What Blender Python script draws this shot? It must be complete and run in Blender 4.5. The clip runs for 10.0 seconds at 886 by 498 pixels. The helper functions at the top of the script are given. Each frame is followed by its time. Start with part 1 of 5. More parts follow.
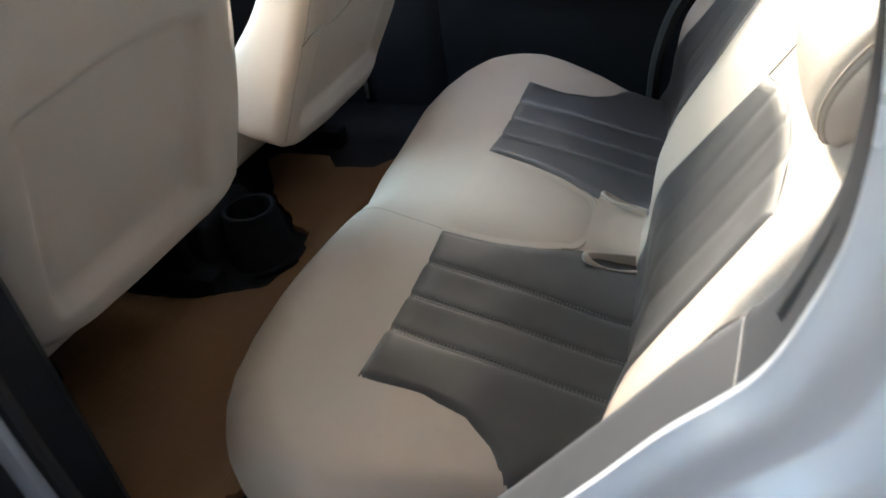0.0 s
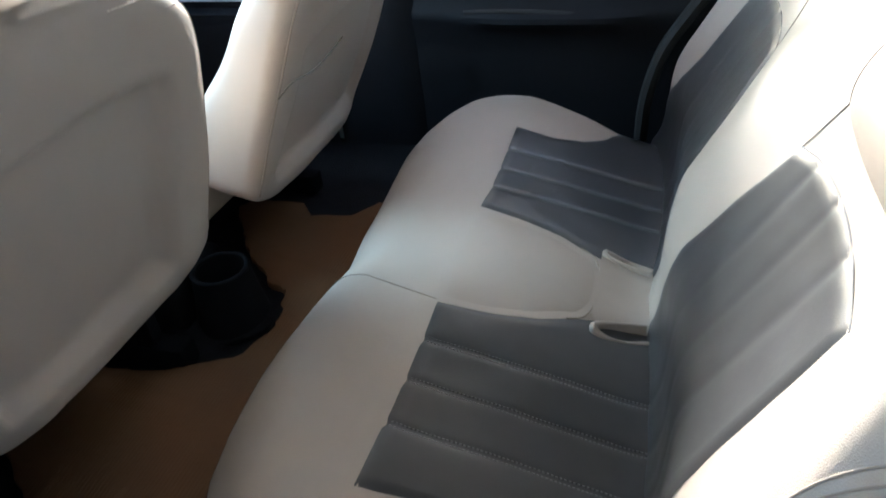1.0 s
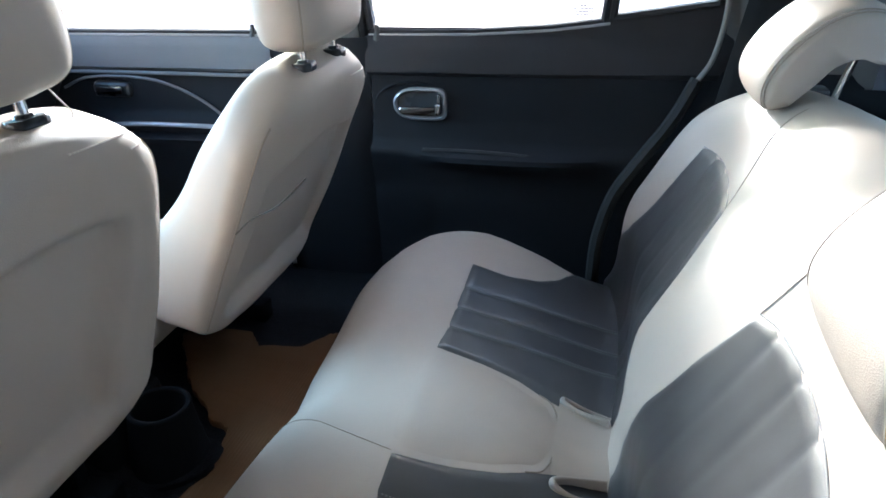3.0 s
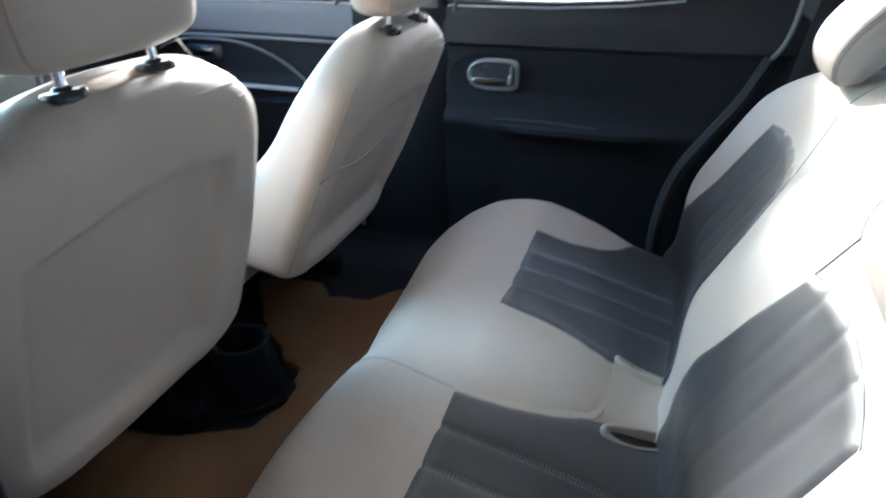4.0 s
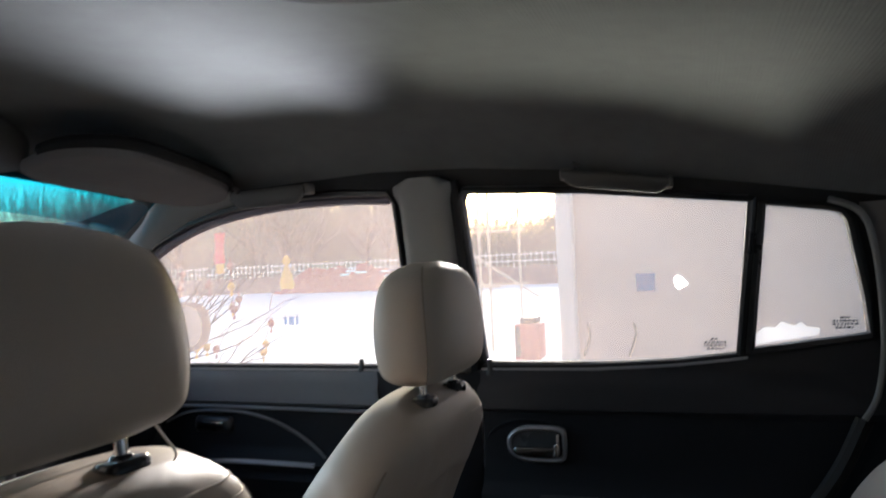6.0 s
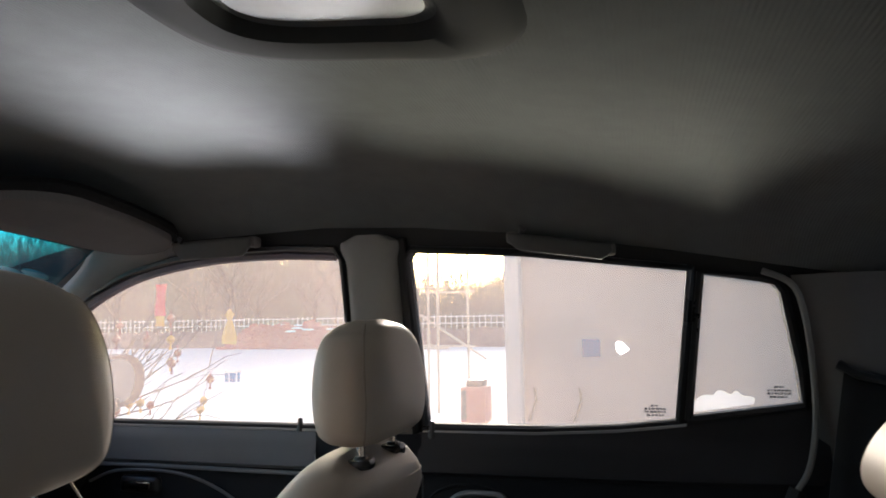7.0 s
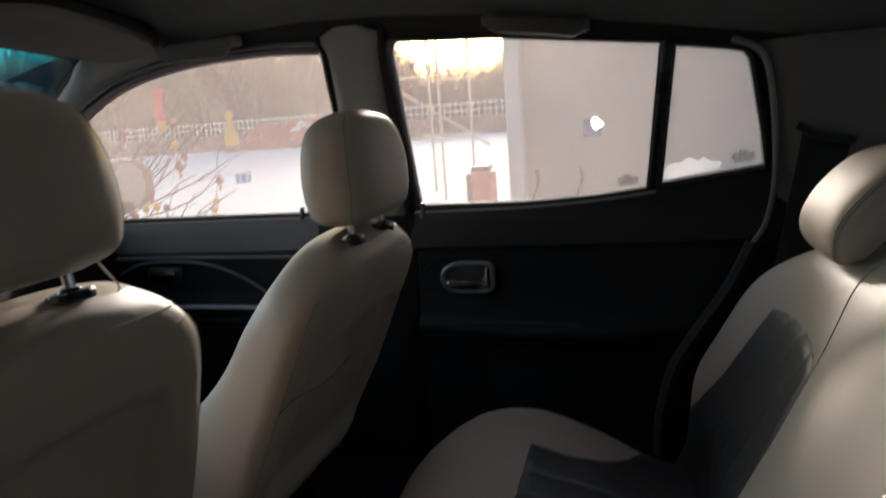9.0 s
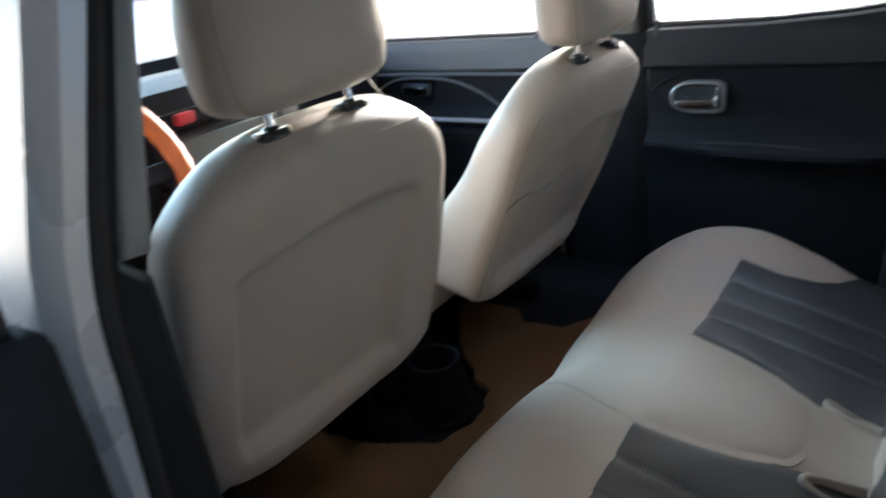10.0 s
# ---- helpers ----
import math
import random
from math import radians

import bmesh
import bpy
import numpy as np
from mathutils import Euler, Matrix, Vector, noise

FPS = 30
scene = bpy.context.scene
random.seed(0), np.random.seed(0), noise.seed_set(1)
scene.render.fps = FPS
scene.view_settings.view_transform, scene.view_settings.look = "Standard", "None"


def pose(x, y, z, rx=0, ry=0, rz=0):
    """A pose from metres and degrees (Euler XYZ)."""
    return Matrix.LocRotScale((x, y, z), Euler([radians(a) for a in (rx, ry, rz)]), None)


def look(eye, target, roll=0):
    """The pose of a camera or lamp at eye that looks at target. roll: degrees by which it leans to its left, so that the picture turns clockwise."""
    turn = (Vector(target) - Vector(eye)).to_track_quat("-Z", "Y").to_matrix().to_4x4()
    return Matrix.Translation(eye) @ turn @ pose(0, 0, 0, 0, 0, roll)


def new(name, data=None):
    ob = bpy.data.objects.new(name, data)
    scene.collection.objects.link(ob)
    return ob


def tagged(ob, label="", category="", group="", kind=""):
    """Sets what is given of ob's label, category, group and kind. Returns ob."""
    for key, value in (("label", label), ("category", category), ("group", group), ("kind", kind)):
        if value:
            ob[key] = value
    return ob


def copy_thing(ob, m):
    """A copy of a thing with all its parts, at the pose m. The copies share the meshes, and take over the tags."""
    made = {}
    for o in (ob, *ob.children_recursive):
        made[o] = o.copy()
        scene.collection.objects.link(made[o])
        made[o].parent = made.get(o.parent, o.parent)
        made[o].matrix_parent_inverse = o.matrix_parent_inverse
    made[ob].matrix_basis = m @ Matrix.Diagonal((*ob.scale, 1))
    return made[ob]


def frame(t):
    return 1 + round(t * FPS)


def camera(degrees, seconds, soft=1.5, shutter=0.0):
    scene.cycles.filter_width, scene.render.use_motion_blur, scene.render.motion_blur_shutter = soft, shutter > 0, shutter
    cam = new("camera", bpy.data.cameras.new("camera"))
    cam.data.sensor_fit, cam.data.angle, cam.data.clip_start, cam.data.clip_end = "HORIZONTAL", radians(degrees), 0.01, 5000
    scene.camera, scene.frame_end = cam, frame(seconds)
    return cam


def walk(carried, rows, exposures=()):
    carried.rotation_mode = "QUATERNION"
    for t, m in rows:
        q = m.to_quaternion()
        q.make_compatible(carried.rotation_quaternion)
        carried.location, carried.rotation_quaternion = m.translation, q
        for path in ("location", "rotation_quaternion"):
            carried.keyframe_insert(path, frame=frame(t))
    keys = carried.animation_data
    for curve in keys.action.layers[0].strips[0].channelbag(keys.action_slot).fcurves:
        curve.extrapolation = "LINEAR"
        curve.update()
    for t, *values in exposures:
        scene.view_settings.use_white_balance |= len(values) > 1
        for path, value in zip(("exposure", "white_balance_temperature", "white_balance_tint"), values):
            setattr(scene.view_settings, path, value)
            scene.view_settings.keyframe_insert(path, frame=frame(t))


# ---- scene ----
# the camera: seconds, place in metres, turn in degrees
cam = camera(64.13, 10.0, 1.7, 0.35)
ROWS = [
    (0.0, 0.675, -0.863, 1.152, 54.60, 5.92, 19.01),
    (0.5, 0.626, -0.782, 1.145, 53.50, 4.58, 18.25),
    (1.0, 0.608, -0.773, 1.167, 55.65, 5.24, 16.11),
    (1.5, 0.594, -0.767, 1.178, 58.72, 3.02, 14.19),
    (1.8, 0.590, -0.757, 1.181, 60.18, 2.25, 13.59),
    (2.0, 0.591, -0.749, 1.186, 61.23, 2.22, 13.23),
    (2.5, 0.586, -0.744, 1.190, 63.61, 1.48, 12.85),
    (2.7, 0.586, -0.741, 1.194, 64.39, 1.53, 12.96),
    (3.8, 0.583, -0.803, 1.196, 64.74, 0.43, 15.81),
    (4.0, 0.586, -0.821, 1.191, 63.27, 0.72, 18.58),
    (4.2, 0.604, -0.830, 1.188, 61.09, 0.69, 22.08),
    (4.5, 0.632, -0.841, 1.190, 60.53, 0.59, 27.46),
    (4.8, 0.605, -0.817, 1.172, 67.20, -0.40, 30.77),
    (5.0, 0.576, -0.771, 1.149, 69.88, 0.70, 29.29),
    (5.2, 0.553, -0.732, 1.127, 75.60, 3.41, 26.36),
    (5.5, 0.509, -0.695, 1.143, 81.81, 1.11, 25.25),
    (6.0, 0.494, -0.654, 1.175, 91.67, 2.49, 19.66),
    (6.2, 0.486, -0.646, 1.176, 93.27, 2.42, 18.11),
    (7.3, 0.510, -0.653, 1.172, 96.86, -0.04, 13.38),
    (7.5, 0.517, -0.648, 1.172, 96.87, 0.29, 10.45),
    (8.0, 0.534, -0.656, 1.168, 95.95, -0.13, 6.85),
    (8.2, 0.532, -0.660, 1.160, 94.24, -0.72, 6.67),
    (8.5, 0.531, -0.673, 1.162, 89.79, 0.78, 9.66),
    (9.0, 0.562, -0.711, 1.166, 79.49, 4.27, 15.95),
    (9.5, 0.600, -0.753, 1.186, 71.68, 5.51, 22.88),
    (9.8, 0.633, -0.794, 1.188, 68.95, 6.39, 29.99),
    (10.0, 0.643, -0.816, 1.189, 66.88, 7.30, 35.08),
]
EXPOSURES = [(0.0, 3.8, 6400, 9), (0.5, 3.68, 6150, 9), (1.0, 3.7, 5850, 8), (2.0, 3.8, 5550, 7), (2.7, 3.75, 5450, 7), (3.8, 3.8, 5450, 7), (4.5, 3.9, 5500, 7), (5.2, 4.22, 5550, 7), (5.5, 3.5, 5500, 7), (5.8, 2.3, 5900, 9), (6.0, 1.65, 6150, 12), (6.2, 1.35, 6250, 13), (7.3, 1.55, 6450, 13), (8.0, 1.55, 6450, 13), (8.5, 1.42, 6550, 13), (9.0, 1.15, 6600, 12), (9.5, 1.95, 6200, 9), (9.8, 2.65, 6000, 8), (10.0, 3.28, 5900, 8)]
walk(cam, [(t, pose(x, y, z, a, b, c)) for t, x, y, z, a, b, c in ROWS], EXPOSURES)

# ---- light ----
SUN_AZ, SUN_EL = 14.0, 13.0      # degrees from +y towards -x, and above the horizon
world = bpy.data.worlds.new("sky")
scene.world = world
world.use_nodes = True
wn = world.node_tree.nodes
sky = wn.new("ShaderNodeTexSky")
sky.sky_type, sky.sun_disc = "NISHITA", False
sky.sun_elevation, sky.sun_rotation = radians(SUN_EL), radians(-SUN_AZ)
sky.air_density, sky.dust_density, sky.ozone_density = 1.0, 2.0, 1.0
haze = wn.new("ShaderNodeHueSaturation")
haze.inputs["Saturation"].default_value = 1.1
world.node_tree.links.new(sky.outputs[0], haze.inputs["Color"])
world.node_tree.links.new(haze.outputs[0], wn["Background"].inputs[0])
wn["Background"].inputs[1].default_value = 0.16
sun = new("sun", bpy.data.lights.new("sun", "SUN"))
sun.data.energy, sun.data.angle, sun.data.color = 2.1, radians(7), (1.0, 0.93, 0.84)
sun.matrix_world = look((0, 0, 0), (math.sin(radians(SUN_AZ)), -math.cos(radians(SUN_AZ)), -math.tan(radians(SUN_EL))))


def window_fill(x, width, power, colour, aft):
    """Added lamps, two strips just inside one side window's pane, for daylight off bright wet ground."""
    for z in (1.075, 1.225):
        lamp = new("window_fill", bpy.data.lights.new("window_fill", "AREA"))
        lamp.data.shape, lamp.data.size, lamp.data.size_y = "RECTANGLE", width, 0.13
        lamp.data.energy, lamp.data.color, lamp.data.spread = power / 2, colour, radians(27)
        eye = Vector((x, 0.640 - 0.235 * (z - 0.97), z))
        lamp.matrix_world = look(eye, eye + Vector((aft, -0.86, 0.46)))


window_fill(-0.195, 0.26, 0.31, (0.96, 0.96, 1.0), 0.22)
window_fill(0.37, 0.53, 0.118, (1.0, 0.98, 0.80), 0.03)
# an added lamp inside the windscreen, standing in for the clear sky ahead of the car
sky_fill = new("windscreen_fill", bpy.data.lights.new("windscreen_fill", "AREA"))
sky_fill.data.shape, sky_fill.data.size, sky_fill.data.size_y = "RECTANGLE", 1.0, 0.24
sky_fill.data.energy, sky_fill.data.color, sky_fill.data.spread = 0.40, (0.60, 0.86, 1.0), radians(56)
sky_fill.matrix_world = look((-0.80, 0, 1.22), (0.35, 0.0, 0.62))


# ---- materials ----
def mat(name, color, rough=0.6, metal=0.0, spread=0.12, scale=6.0, grain=0.0, grain_scale=400.0, coat=0.0, spec=0.5, emit=None, rnd=0.0):
    m = bpy.data.materials.new(name)
    m.use_nodes = True
    nt, p = m.node_tree, m.node_tree.nodes["Principled BSDF"]
    p.inputs["Roughness"].default_value, p.inputs["Metallic"].default_value = rough, metal
    p.inputs["Specular IOR Level"].default_value, p.inputs["Coat Weight"].default_value = spec, coat
    tc = nt.nodes.new("ShaderNodeTexCoord")
    n1, n2 = nt.nodes.new("ShaderNodeTexNoise"), nt.nodes.new("ShaderNodeTexNoise")
    n1.inputs["Scale"].default_value, n1.inputs["Detail"].default_value = scale, 5
    n2.inputs["Scale"].default_value, n2.inputs["Detail"].default_value = scale * 9, 3
    for n in (n1, n2):
        nt.links.new(tc.outputs["Object"], n.inputs["Vector"])
    mix = nt.nodes.new("ShaderNodeMath")
    mix.operation = "MULTIPLY_ADD"
    nt.links.new(n2.outputs["Fac"], mix.inputs[0])
    mix.inputs[1].default_value = 0.4
    nt.links.new(n1.outputs["Fac"], mix.inputs[2])
    ramp = nt.nodes.new("ShaderNodeMapRange")
    ramp.inputs["From Min"].default_value, ramp.inputs["From Max"].default_value = 0.4, 1.0
    ramp.inputs["To Min"].default_value, ramp.inputs["To Max"].default_value = 1 - spread, 1 + spread
    nt.links.new(mix.outputs[0], ramp.inputs["Value"])
    last = ramp.outputs[0]
    if rnd:
        info = nt.nodes.new("ShaderNodeObjectInfo")
        r2 = nt.nodes.new("ShaderNodeMapRange")
        r2.inputs["To Min"].default_value, r2.inputs["To Max"].default_value = 1 - rnd, 1 + rnd
        nt.links.new(info.outputs["Random"], r2.inputs["Value"])
        mm = nt.nodes.new("ShaderNodeMath")
        mm.operation = "MULTIPLY"
        nt.links.new(last, mm.inputs[0])
        nt.links.new(r2.outputs[0], mm.inputs[1])
        last = mm.outputs[0]
    vm = nt.nodes.new("ShaderNodeVectorMath")
    vm.operation = "SCALE"
    vm.inputs[0].default_value = color
    nt.links.new(last, vm.inputs["Scale"])
    nt.links.new(vm.outputs[0], p.inputs["Base Color"])
    rr = nt.nodes.new("ShaderNodeMapRange")
    rr.inputs["From Min"].default_value, rr.inputs["From Max"].default_value = 0.4, 1.0
    rr.inputs["To Min"].default_value, rr.inputs["To Max"].default_value = max(0.0, rough - 0.08), min(1.0, rough + 0.08)
    nt.links.new(mix.outputs[0], rr.inputs["Value"])
    nt.links.new(rr.outputs[0], p.inputs["Roughness"])
    if grain:
        v = nt.nodes.new("ShaderNodeTexVoronoi")
        v.inputs["Scale"].default_value = grain_scale
        nt.links.new(tc.outputs["Object"], v.inputs["Vector"])
        b = nt.nodes.new("ShaderNodeBump")
        b.inputs["Strength"].default_value, b.inputs["Distance"].default_value = grain, 0.002
        nt.links.new(v.outputs["Distance"], b.inputs["Height"])
        nt.links.new(b.outputs[0], p.inputs["Normal"])
    if emit:
        p.inputs["Emission Color"].default_value, p.inputs["Emission Strength"].default_value = (*emit[:3], 1), emit[3]
    return m


def knit(name, color, pitch, soil=0.1, size=5):
    """Warp-knit cloth: fine ribs crossed with a soft nap."""
    m = mat(name, color, 0.95, spread=soil, scale=size, spec=0.2)
    nt = m.node_tree
    tc = nt.nodes.new("ShaderNodeTexCoord")
    w = nt.nodes.new("ShaderNodeTexWave")
    w.wave_type, w.bands_direction = "BANDS", "X"
    w.inputs["Scale"].default_value, w.inputs["Distortion"].default_value = 0.314 / pitch, 0.6
    w.inputs["Detail"].default_value = 1
    nt.links.new(tc.outputs["Object"], w.inputs["Vector"])
    b = nt.nodes.new("ShaderNodeBump")
    b.inputs["Strength"].default_value, b.inputs["Distance"].default_value = 0.40, 0.0012
    nt.links.new(w.outputs["Fac"], b.inputs["Height"])
    nt.links.new(b.outputs[0], nt.nodes["Principled BSDF"].inputs["Normal"])
    return m


def glass_mat(name, tint=(0.92, 0.95, 0.94), veil=0.13):
    m = bpy.data.materials.new(name)
    m.use_nodes = True
    nt = m.node_tree
    nt.nodes.remove(nt.nodes["Principled BSDF"])
    t, g, mx, f = (nt.nodes.new("ShaderNode" + k) for k in ("BsdfTransparent", "BsdfGlossy", "MixShader", "LayerWeight"))
    t.inputs[0].default_value = (*tint, 1)
    g.inputs["Roughness"].default_value = 0.02
    f.inputs["Blend"].default_value = 0.5
    pw, ma = nt.nodes.new("ShaderNodeMath"), nt.nodes.new("ShaderNodeMath")
    pw.operation, ma.operation = "POWER", "MULTIPLY_ADD"
    pw.inputs[1].default_value, ma.inputs[1].default_value, ma.inputs[2].default_value = 5.0, 0.6, 0.025
    nt.links.new(f.outputs["Facing"], pw.inputs[0])
    nt.links.new(pw.outputs[0], ma.inputs[0])
    nt.links.new(ma.outputs[0], mx.inputs[0])
    nt.links.new(t.outputs[0], mx.inputs[1])
    nt.links.new(g.outputs[0], mx.inputs[2])
    # a thin dusty film, tinted pinkish to put in veiling glare, uneven over the pane
    d, mx2, n, r, tc = (nt.nodes.new("ShaderNode" + k) for k in ("BsdfTranslucent", "MixShader", "TexNoise", "MapRange", "TexCoord"))
    d.inputs[0].default_value = (0.84, 0.71, 0.68, 1)
    n.inputs["Scale"].default_value, n.inputs["Detail"].default_value = 5, 6
    r.inputs["To Min"].default_value, r.inputs["To Max"].default_value = veil * 0.6, veil * 1.4
    nt.links.new(tc.outputs["Object"], n.inputs["Vector"])
    nt.links.new(n.outputs["Fac"], r.inputs["Value"])
    nt.links.new(r.outputs[0], mx2.inputs[0])
    nt.links.new(mx.outputs[0], mx2.inputs[1])
    nt.links.new(d.outputs[0], mx2.inputs[2])
    nt.links.new(mx2.outputs[0], nt.nodes["Material Output"].inputs[0])
    return m


BEIGE = mat("beige_leatherette", (0.455, 0.393, 0.334), 0.50, spread=0.06, scale=3, grain=0.14, grain_scale=900, spec=0.5)


def soft_folds(m, size, depth):
    """Low waves in a padded cover, under the grain's own bump."""
    nt = m.node_tree
    n, b, tc = (nt.nodes.new("ShaderNode" + k) for k in ("TexNoise", "Bump", "TexCoord"))
    n.inputs["Scale"].default_value, n.inputs["Detail"].default_value, n.inputs["Distortion"].default_value = size, 2, 0.4
    b.inputs["Strength"].default_value, b.inputs["Distance"].default_value = 0.5, depth
    nt.links.new(tc.outputs["Object"], n.inputs["Vector"])
    nt.links.new(n.outputs["Fac"], b.inputs["Height"])
    nt.links.new(b.outputs[0], nt.nodes["Bump"].inputs["Normal"])


soft_folds(BEIGE, 10, 0.0035)
BEIGE_D = mat("beige_stitch_cord", (0.34, 0.29, 0.24), 0.8)
CREASE_D = mat("dark_crease_line", (0.10, 0.085, 0.07), 0.8)
GUN = mat("dark_chrome", (0.30, 0.29, 0.29), 0.25, metal=1.0, spread=0.05)
GREY = mat("charcoal_leatherette", (0.050, 0.051, 0.053), 0.38, spread=0.12, scale=5, grain=0.07, grain_scale=900)
soft_folds(GREY, 12, 0.0018)
THREAD = mat("grey_thread", (0.20, 0.20, 0.205), 0.8)
BLACK = mat("black_plastic", (0.0115, 0.013, 0.017), 0.55, spread=0.2, grain=0.25, grain_scale=500, spec=0.2)
BLACK_S = mat("satin_black_plastic", (0.022, 0.023, 0.026), 0.32, spread=0.2)
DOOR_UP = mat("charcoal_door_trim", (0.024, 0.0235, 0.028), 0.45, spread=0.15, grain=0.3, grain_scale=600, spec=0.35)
SILL = mat("charcoal_sill_plastic", (0.030, 0.032, 0.037), 0.8, spread=0.15, spec=0.1)
RUBBER = mat("black_rubber", (0.015, 0.015, 0.016), 0.7)
PILLAR = mat("light_grey_pillar_plastic", (0.26, 0.255, 0.245), 0.6, spread=0.06, grain=0.3, grain_scale=500)
CPILLAR = mat("grey_pillar_trim", (0.165, 0.155, 0.15), 0.7, spread=0.10, grain=0.3, grain_scale=500)
ROOF = knit("grey_headliner_knit", (0.138, 0.144, 0.141), 0.0045, 0.20, 3.0)
VISOR = knit("grey_visor_cloth", (0.14, 0.135, 0.135), 0.0035, 0.12, 4.0)
CARPET = mat("black_carpet", (0.010, 0.010, 0.012), 0.95, spread=0.4, scale=30, grain=0.9, grain_scale=300, spec=0.1)
CARPET_D = mat("worn_black_plastic", (0.006, 0.0065, 0.008), 0.9, spread=0.3, scale=20, spec=0.08)
MAT_B = knit("brown_woven_mat", (0.138, 0.072, 0.033), 0.006)
CHROME = mat("chrome", (0.75, 0.75, 0.76), 0.15, metal=1.0, spread=0.05)
SILVER_P = mat("satin_silver_plastic", (0.36, 0.36, 0.37), 0.35, metal=0.5, spread=0.08)
PAINT = mat("silver_car_paint", (0.60, 0.62, 0.65), 0.27, metal=0.2, spread=0.015, scale=2)
GLASS = glass_mat("clear_glass")
BAND = glass_mat("blue_sunband_glass", (0.012, 0.27, 0.42), veil=0.03)
ORANGE = mat("orange_wheel_cover", (0.62, 0.14, 0.03), 0.5, grain=0.3)
RED = mat("red_plastic", (0.5, 0.02, 0.03), 0.4)
LENS = mat("white_lamp_lens", (0.75, 0.77, 0.8), 0.35)
SPOT = mat("grey_spot_lens", (0.42, 0.43, 0.45), 0.4)
WEB = mat("seat_belt_web", (0.40, 0.40, 0.39), 0.75, grain=0.5, grain_scale=800)
WEB_B = mat("black_belt_web", (0.012, 0.011, 0.012), 0.8, grain=0.5, grain_scale=800)
SNOW = mat("snow", (0.66, 0.675, 0.72), 0.9, spread=0.08, scale=0.6, grain=0.4, grain_scale=20)
PLASTER = mat("pink_plaster", (0.70, 0.575, 0.51), 0.9, spread=0.08, scale=1.2, grain=0.3, grain_scale=60)
ASPHALT = mat("dark_asphalt", (0.045, 0.045, 0.048), 0.8, spread=0.25, scale=3, grain=0.6, grain_scale=80)
WET = mat("dark_wet_ground", (0.04, 0.04, 0.043), 0.34, spread=0.25, scale=3, spec=0.5)
BLOCKER = mat("dark_blocker", (0.05, 0.045, 0.042), 0.85, spread=0.2, scale=3)
WHITE = mat("white_paint", (0.78, 0.77, 0.75), 0.7, spread=0.05)
BRICK = mat("red_brick", (0.46, 0.13, 0.11), 0.9, spread=0.25, rnd=0.3)
TANP = mat("weathered_tan_steel", (0.52, 0.46, 0.38), 0.7, spread=0.2, scale=12)
RUST = mat("rusty_steel", (0.30, 0.24, 0.18), 0.7, spread=0.3, scale=12)
REDPAINT = mat("faded_red_paint", (0.22, 0.035, 0.034), 0.6, spread=0.2)
BARK = mat("bark", (0.10, 0.075, 0.06), 0.9, spread=0.3, scale=15)
TWIG = mat("far_twigs", (0.16, 0.125, 0.10), 0.95, spread=0.25, scale=3)
BLUE = mat("blue_paint", (0.05, 0.22, 0.45), 0.6)
YELLOW = mat("yellow_paper", (0.62, 0.36, 0.05), 0.7)
BANNER = mat("red_cloth", (0.62, 0.02, 0.06), 0.8)


PAPER = mat("thin_white_paper", (0.85, 0.84, 0.82), 0.8, spread=0.03)
PAPER.node_tree.nodes["Principled BSDF"].inputs["Transmission Weight"].default_value = 0.0
_t = PAPER.node_tree.nodes.new("ShaderNodeBsdfTranslucent")
_t.inputs[0].default_value = (0.95, 0.94, 0.92, 1)
_a = PAPER.node_tree.nodes.new("ShaderNodeAddShader")
PAPER.node_tree.links.new(PAPER.node_tree.nodes["Principled BSDF"].outputs[0], _a.inputs[0])
PAPER.node_tree.links.new(_t.outputs[0], _a.inputs[1])
PAPER.node_tree.links.new(_a.outputs[0], PAPER.node_tree.nodes["Material Output"].inputs[0])


# ---- mesh helpers ----
def finish(bm, smooth=True, angle=40):
    bmesh.ops.recalc_face_normals(bm, faces=bm.faces)
    for f in bm.faces:
        f.smooth = smooth
    if smooth:
        for e in bm.edges:
            if len(e.link_faces) == 2 and e.calc_face_angle(0) > radians(angle):
                e.smooth = False
    return bm


def part(name, bm, material, parent=None, label="", smooth=True, angle=40):
    finish(bm, smooth, angle)
    me = bpy.data.meshes.new(name)
    bm.to_mesh(me)
    bm.free()
    me.materials.append(material)
    ob = new(name, me)
    ob.parent = parent
    if label:
        ob["label"] = label
    return ob


def thing(name, label, category, group="", kind="", m=None):
    ob = tagged(new(name), label, category, group, kind)
    ob.empty_display_size = 0.05
    if m:
        ob.matrix_world = m
    return ob


def box(x0, x1, y0, y1, z0, z1, bevel=0.0, seg=2, bm=None):
    own = bmesh.new()
    bmesh.ops.create_cube(own, size=1, matrix=Matrix.Translation(((x0 + x1) / 2, (y0 + y1) / 2, (z0 + z1) / 2)) @ Matrix.Diagonal((abs(x1 - x0), abs(y1 - y0), abs(z1 - z0), 1)))
    if bevel:
        bmesh.ops.bevel(own, geom=list(own.edges), offset=bevel, segments=seg, profile=0.5, affect="EDGES")
    return own if bm is None else join(bm, own)


def join(a, b):
    tmp = bpy.data.meshes.new("tmp")
    b.to_mesh(tmp)
    b.free()
    a.from_mesh(tmp)
    bpy.data.meshes.remove(tmp)
    return a


def grid(fn, us, vs, loop=False):
    """A sheet of quads through fn(u, v)."""
    bm = bmesh.new()
    rows = [[bm.verts.new(fn(u, v)) for u in us] for v in vs]
    n = len(us)
    for a, b in zip(rows, rows[1:]):
        for i in range(n if loop else n - 1):
            bm.faces.new((a[i], a[(i + 1) % n], b[(i + 1) % n], b[i]))
    return bm


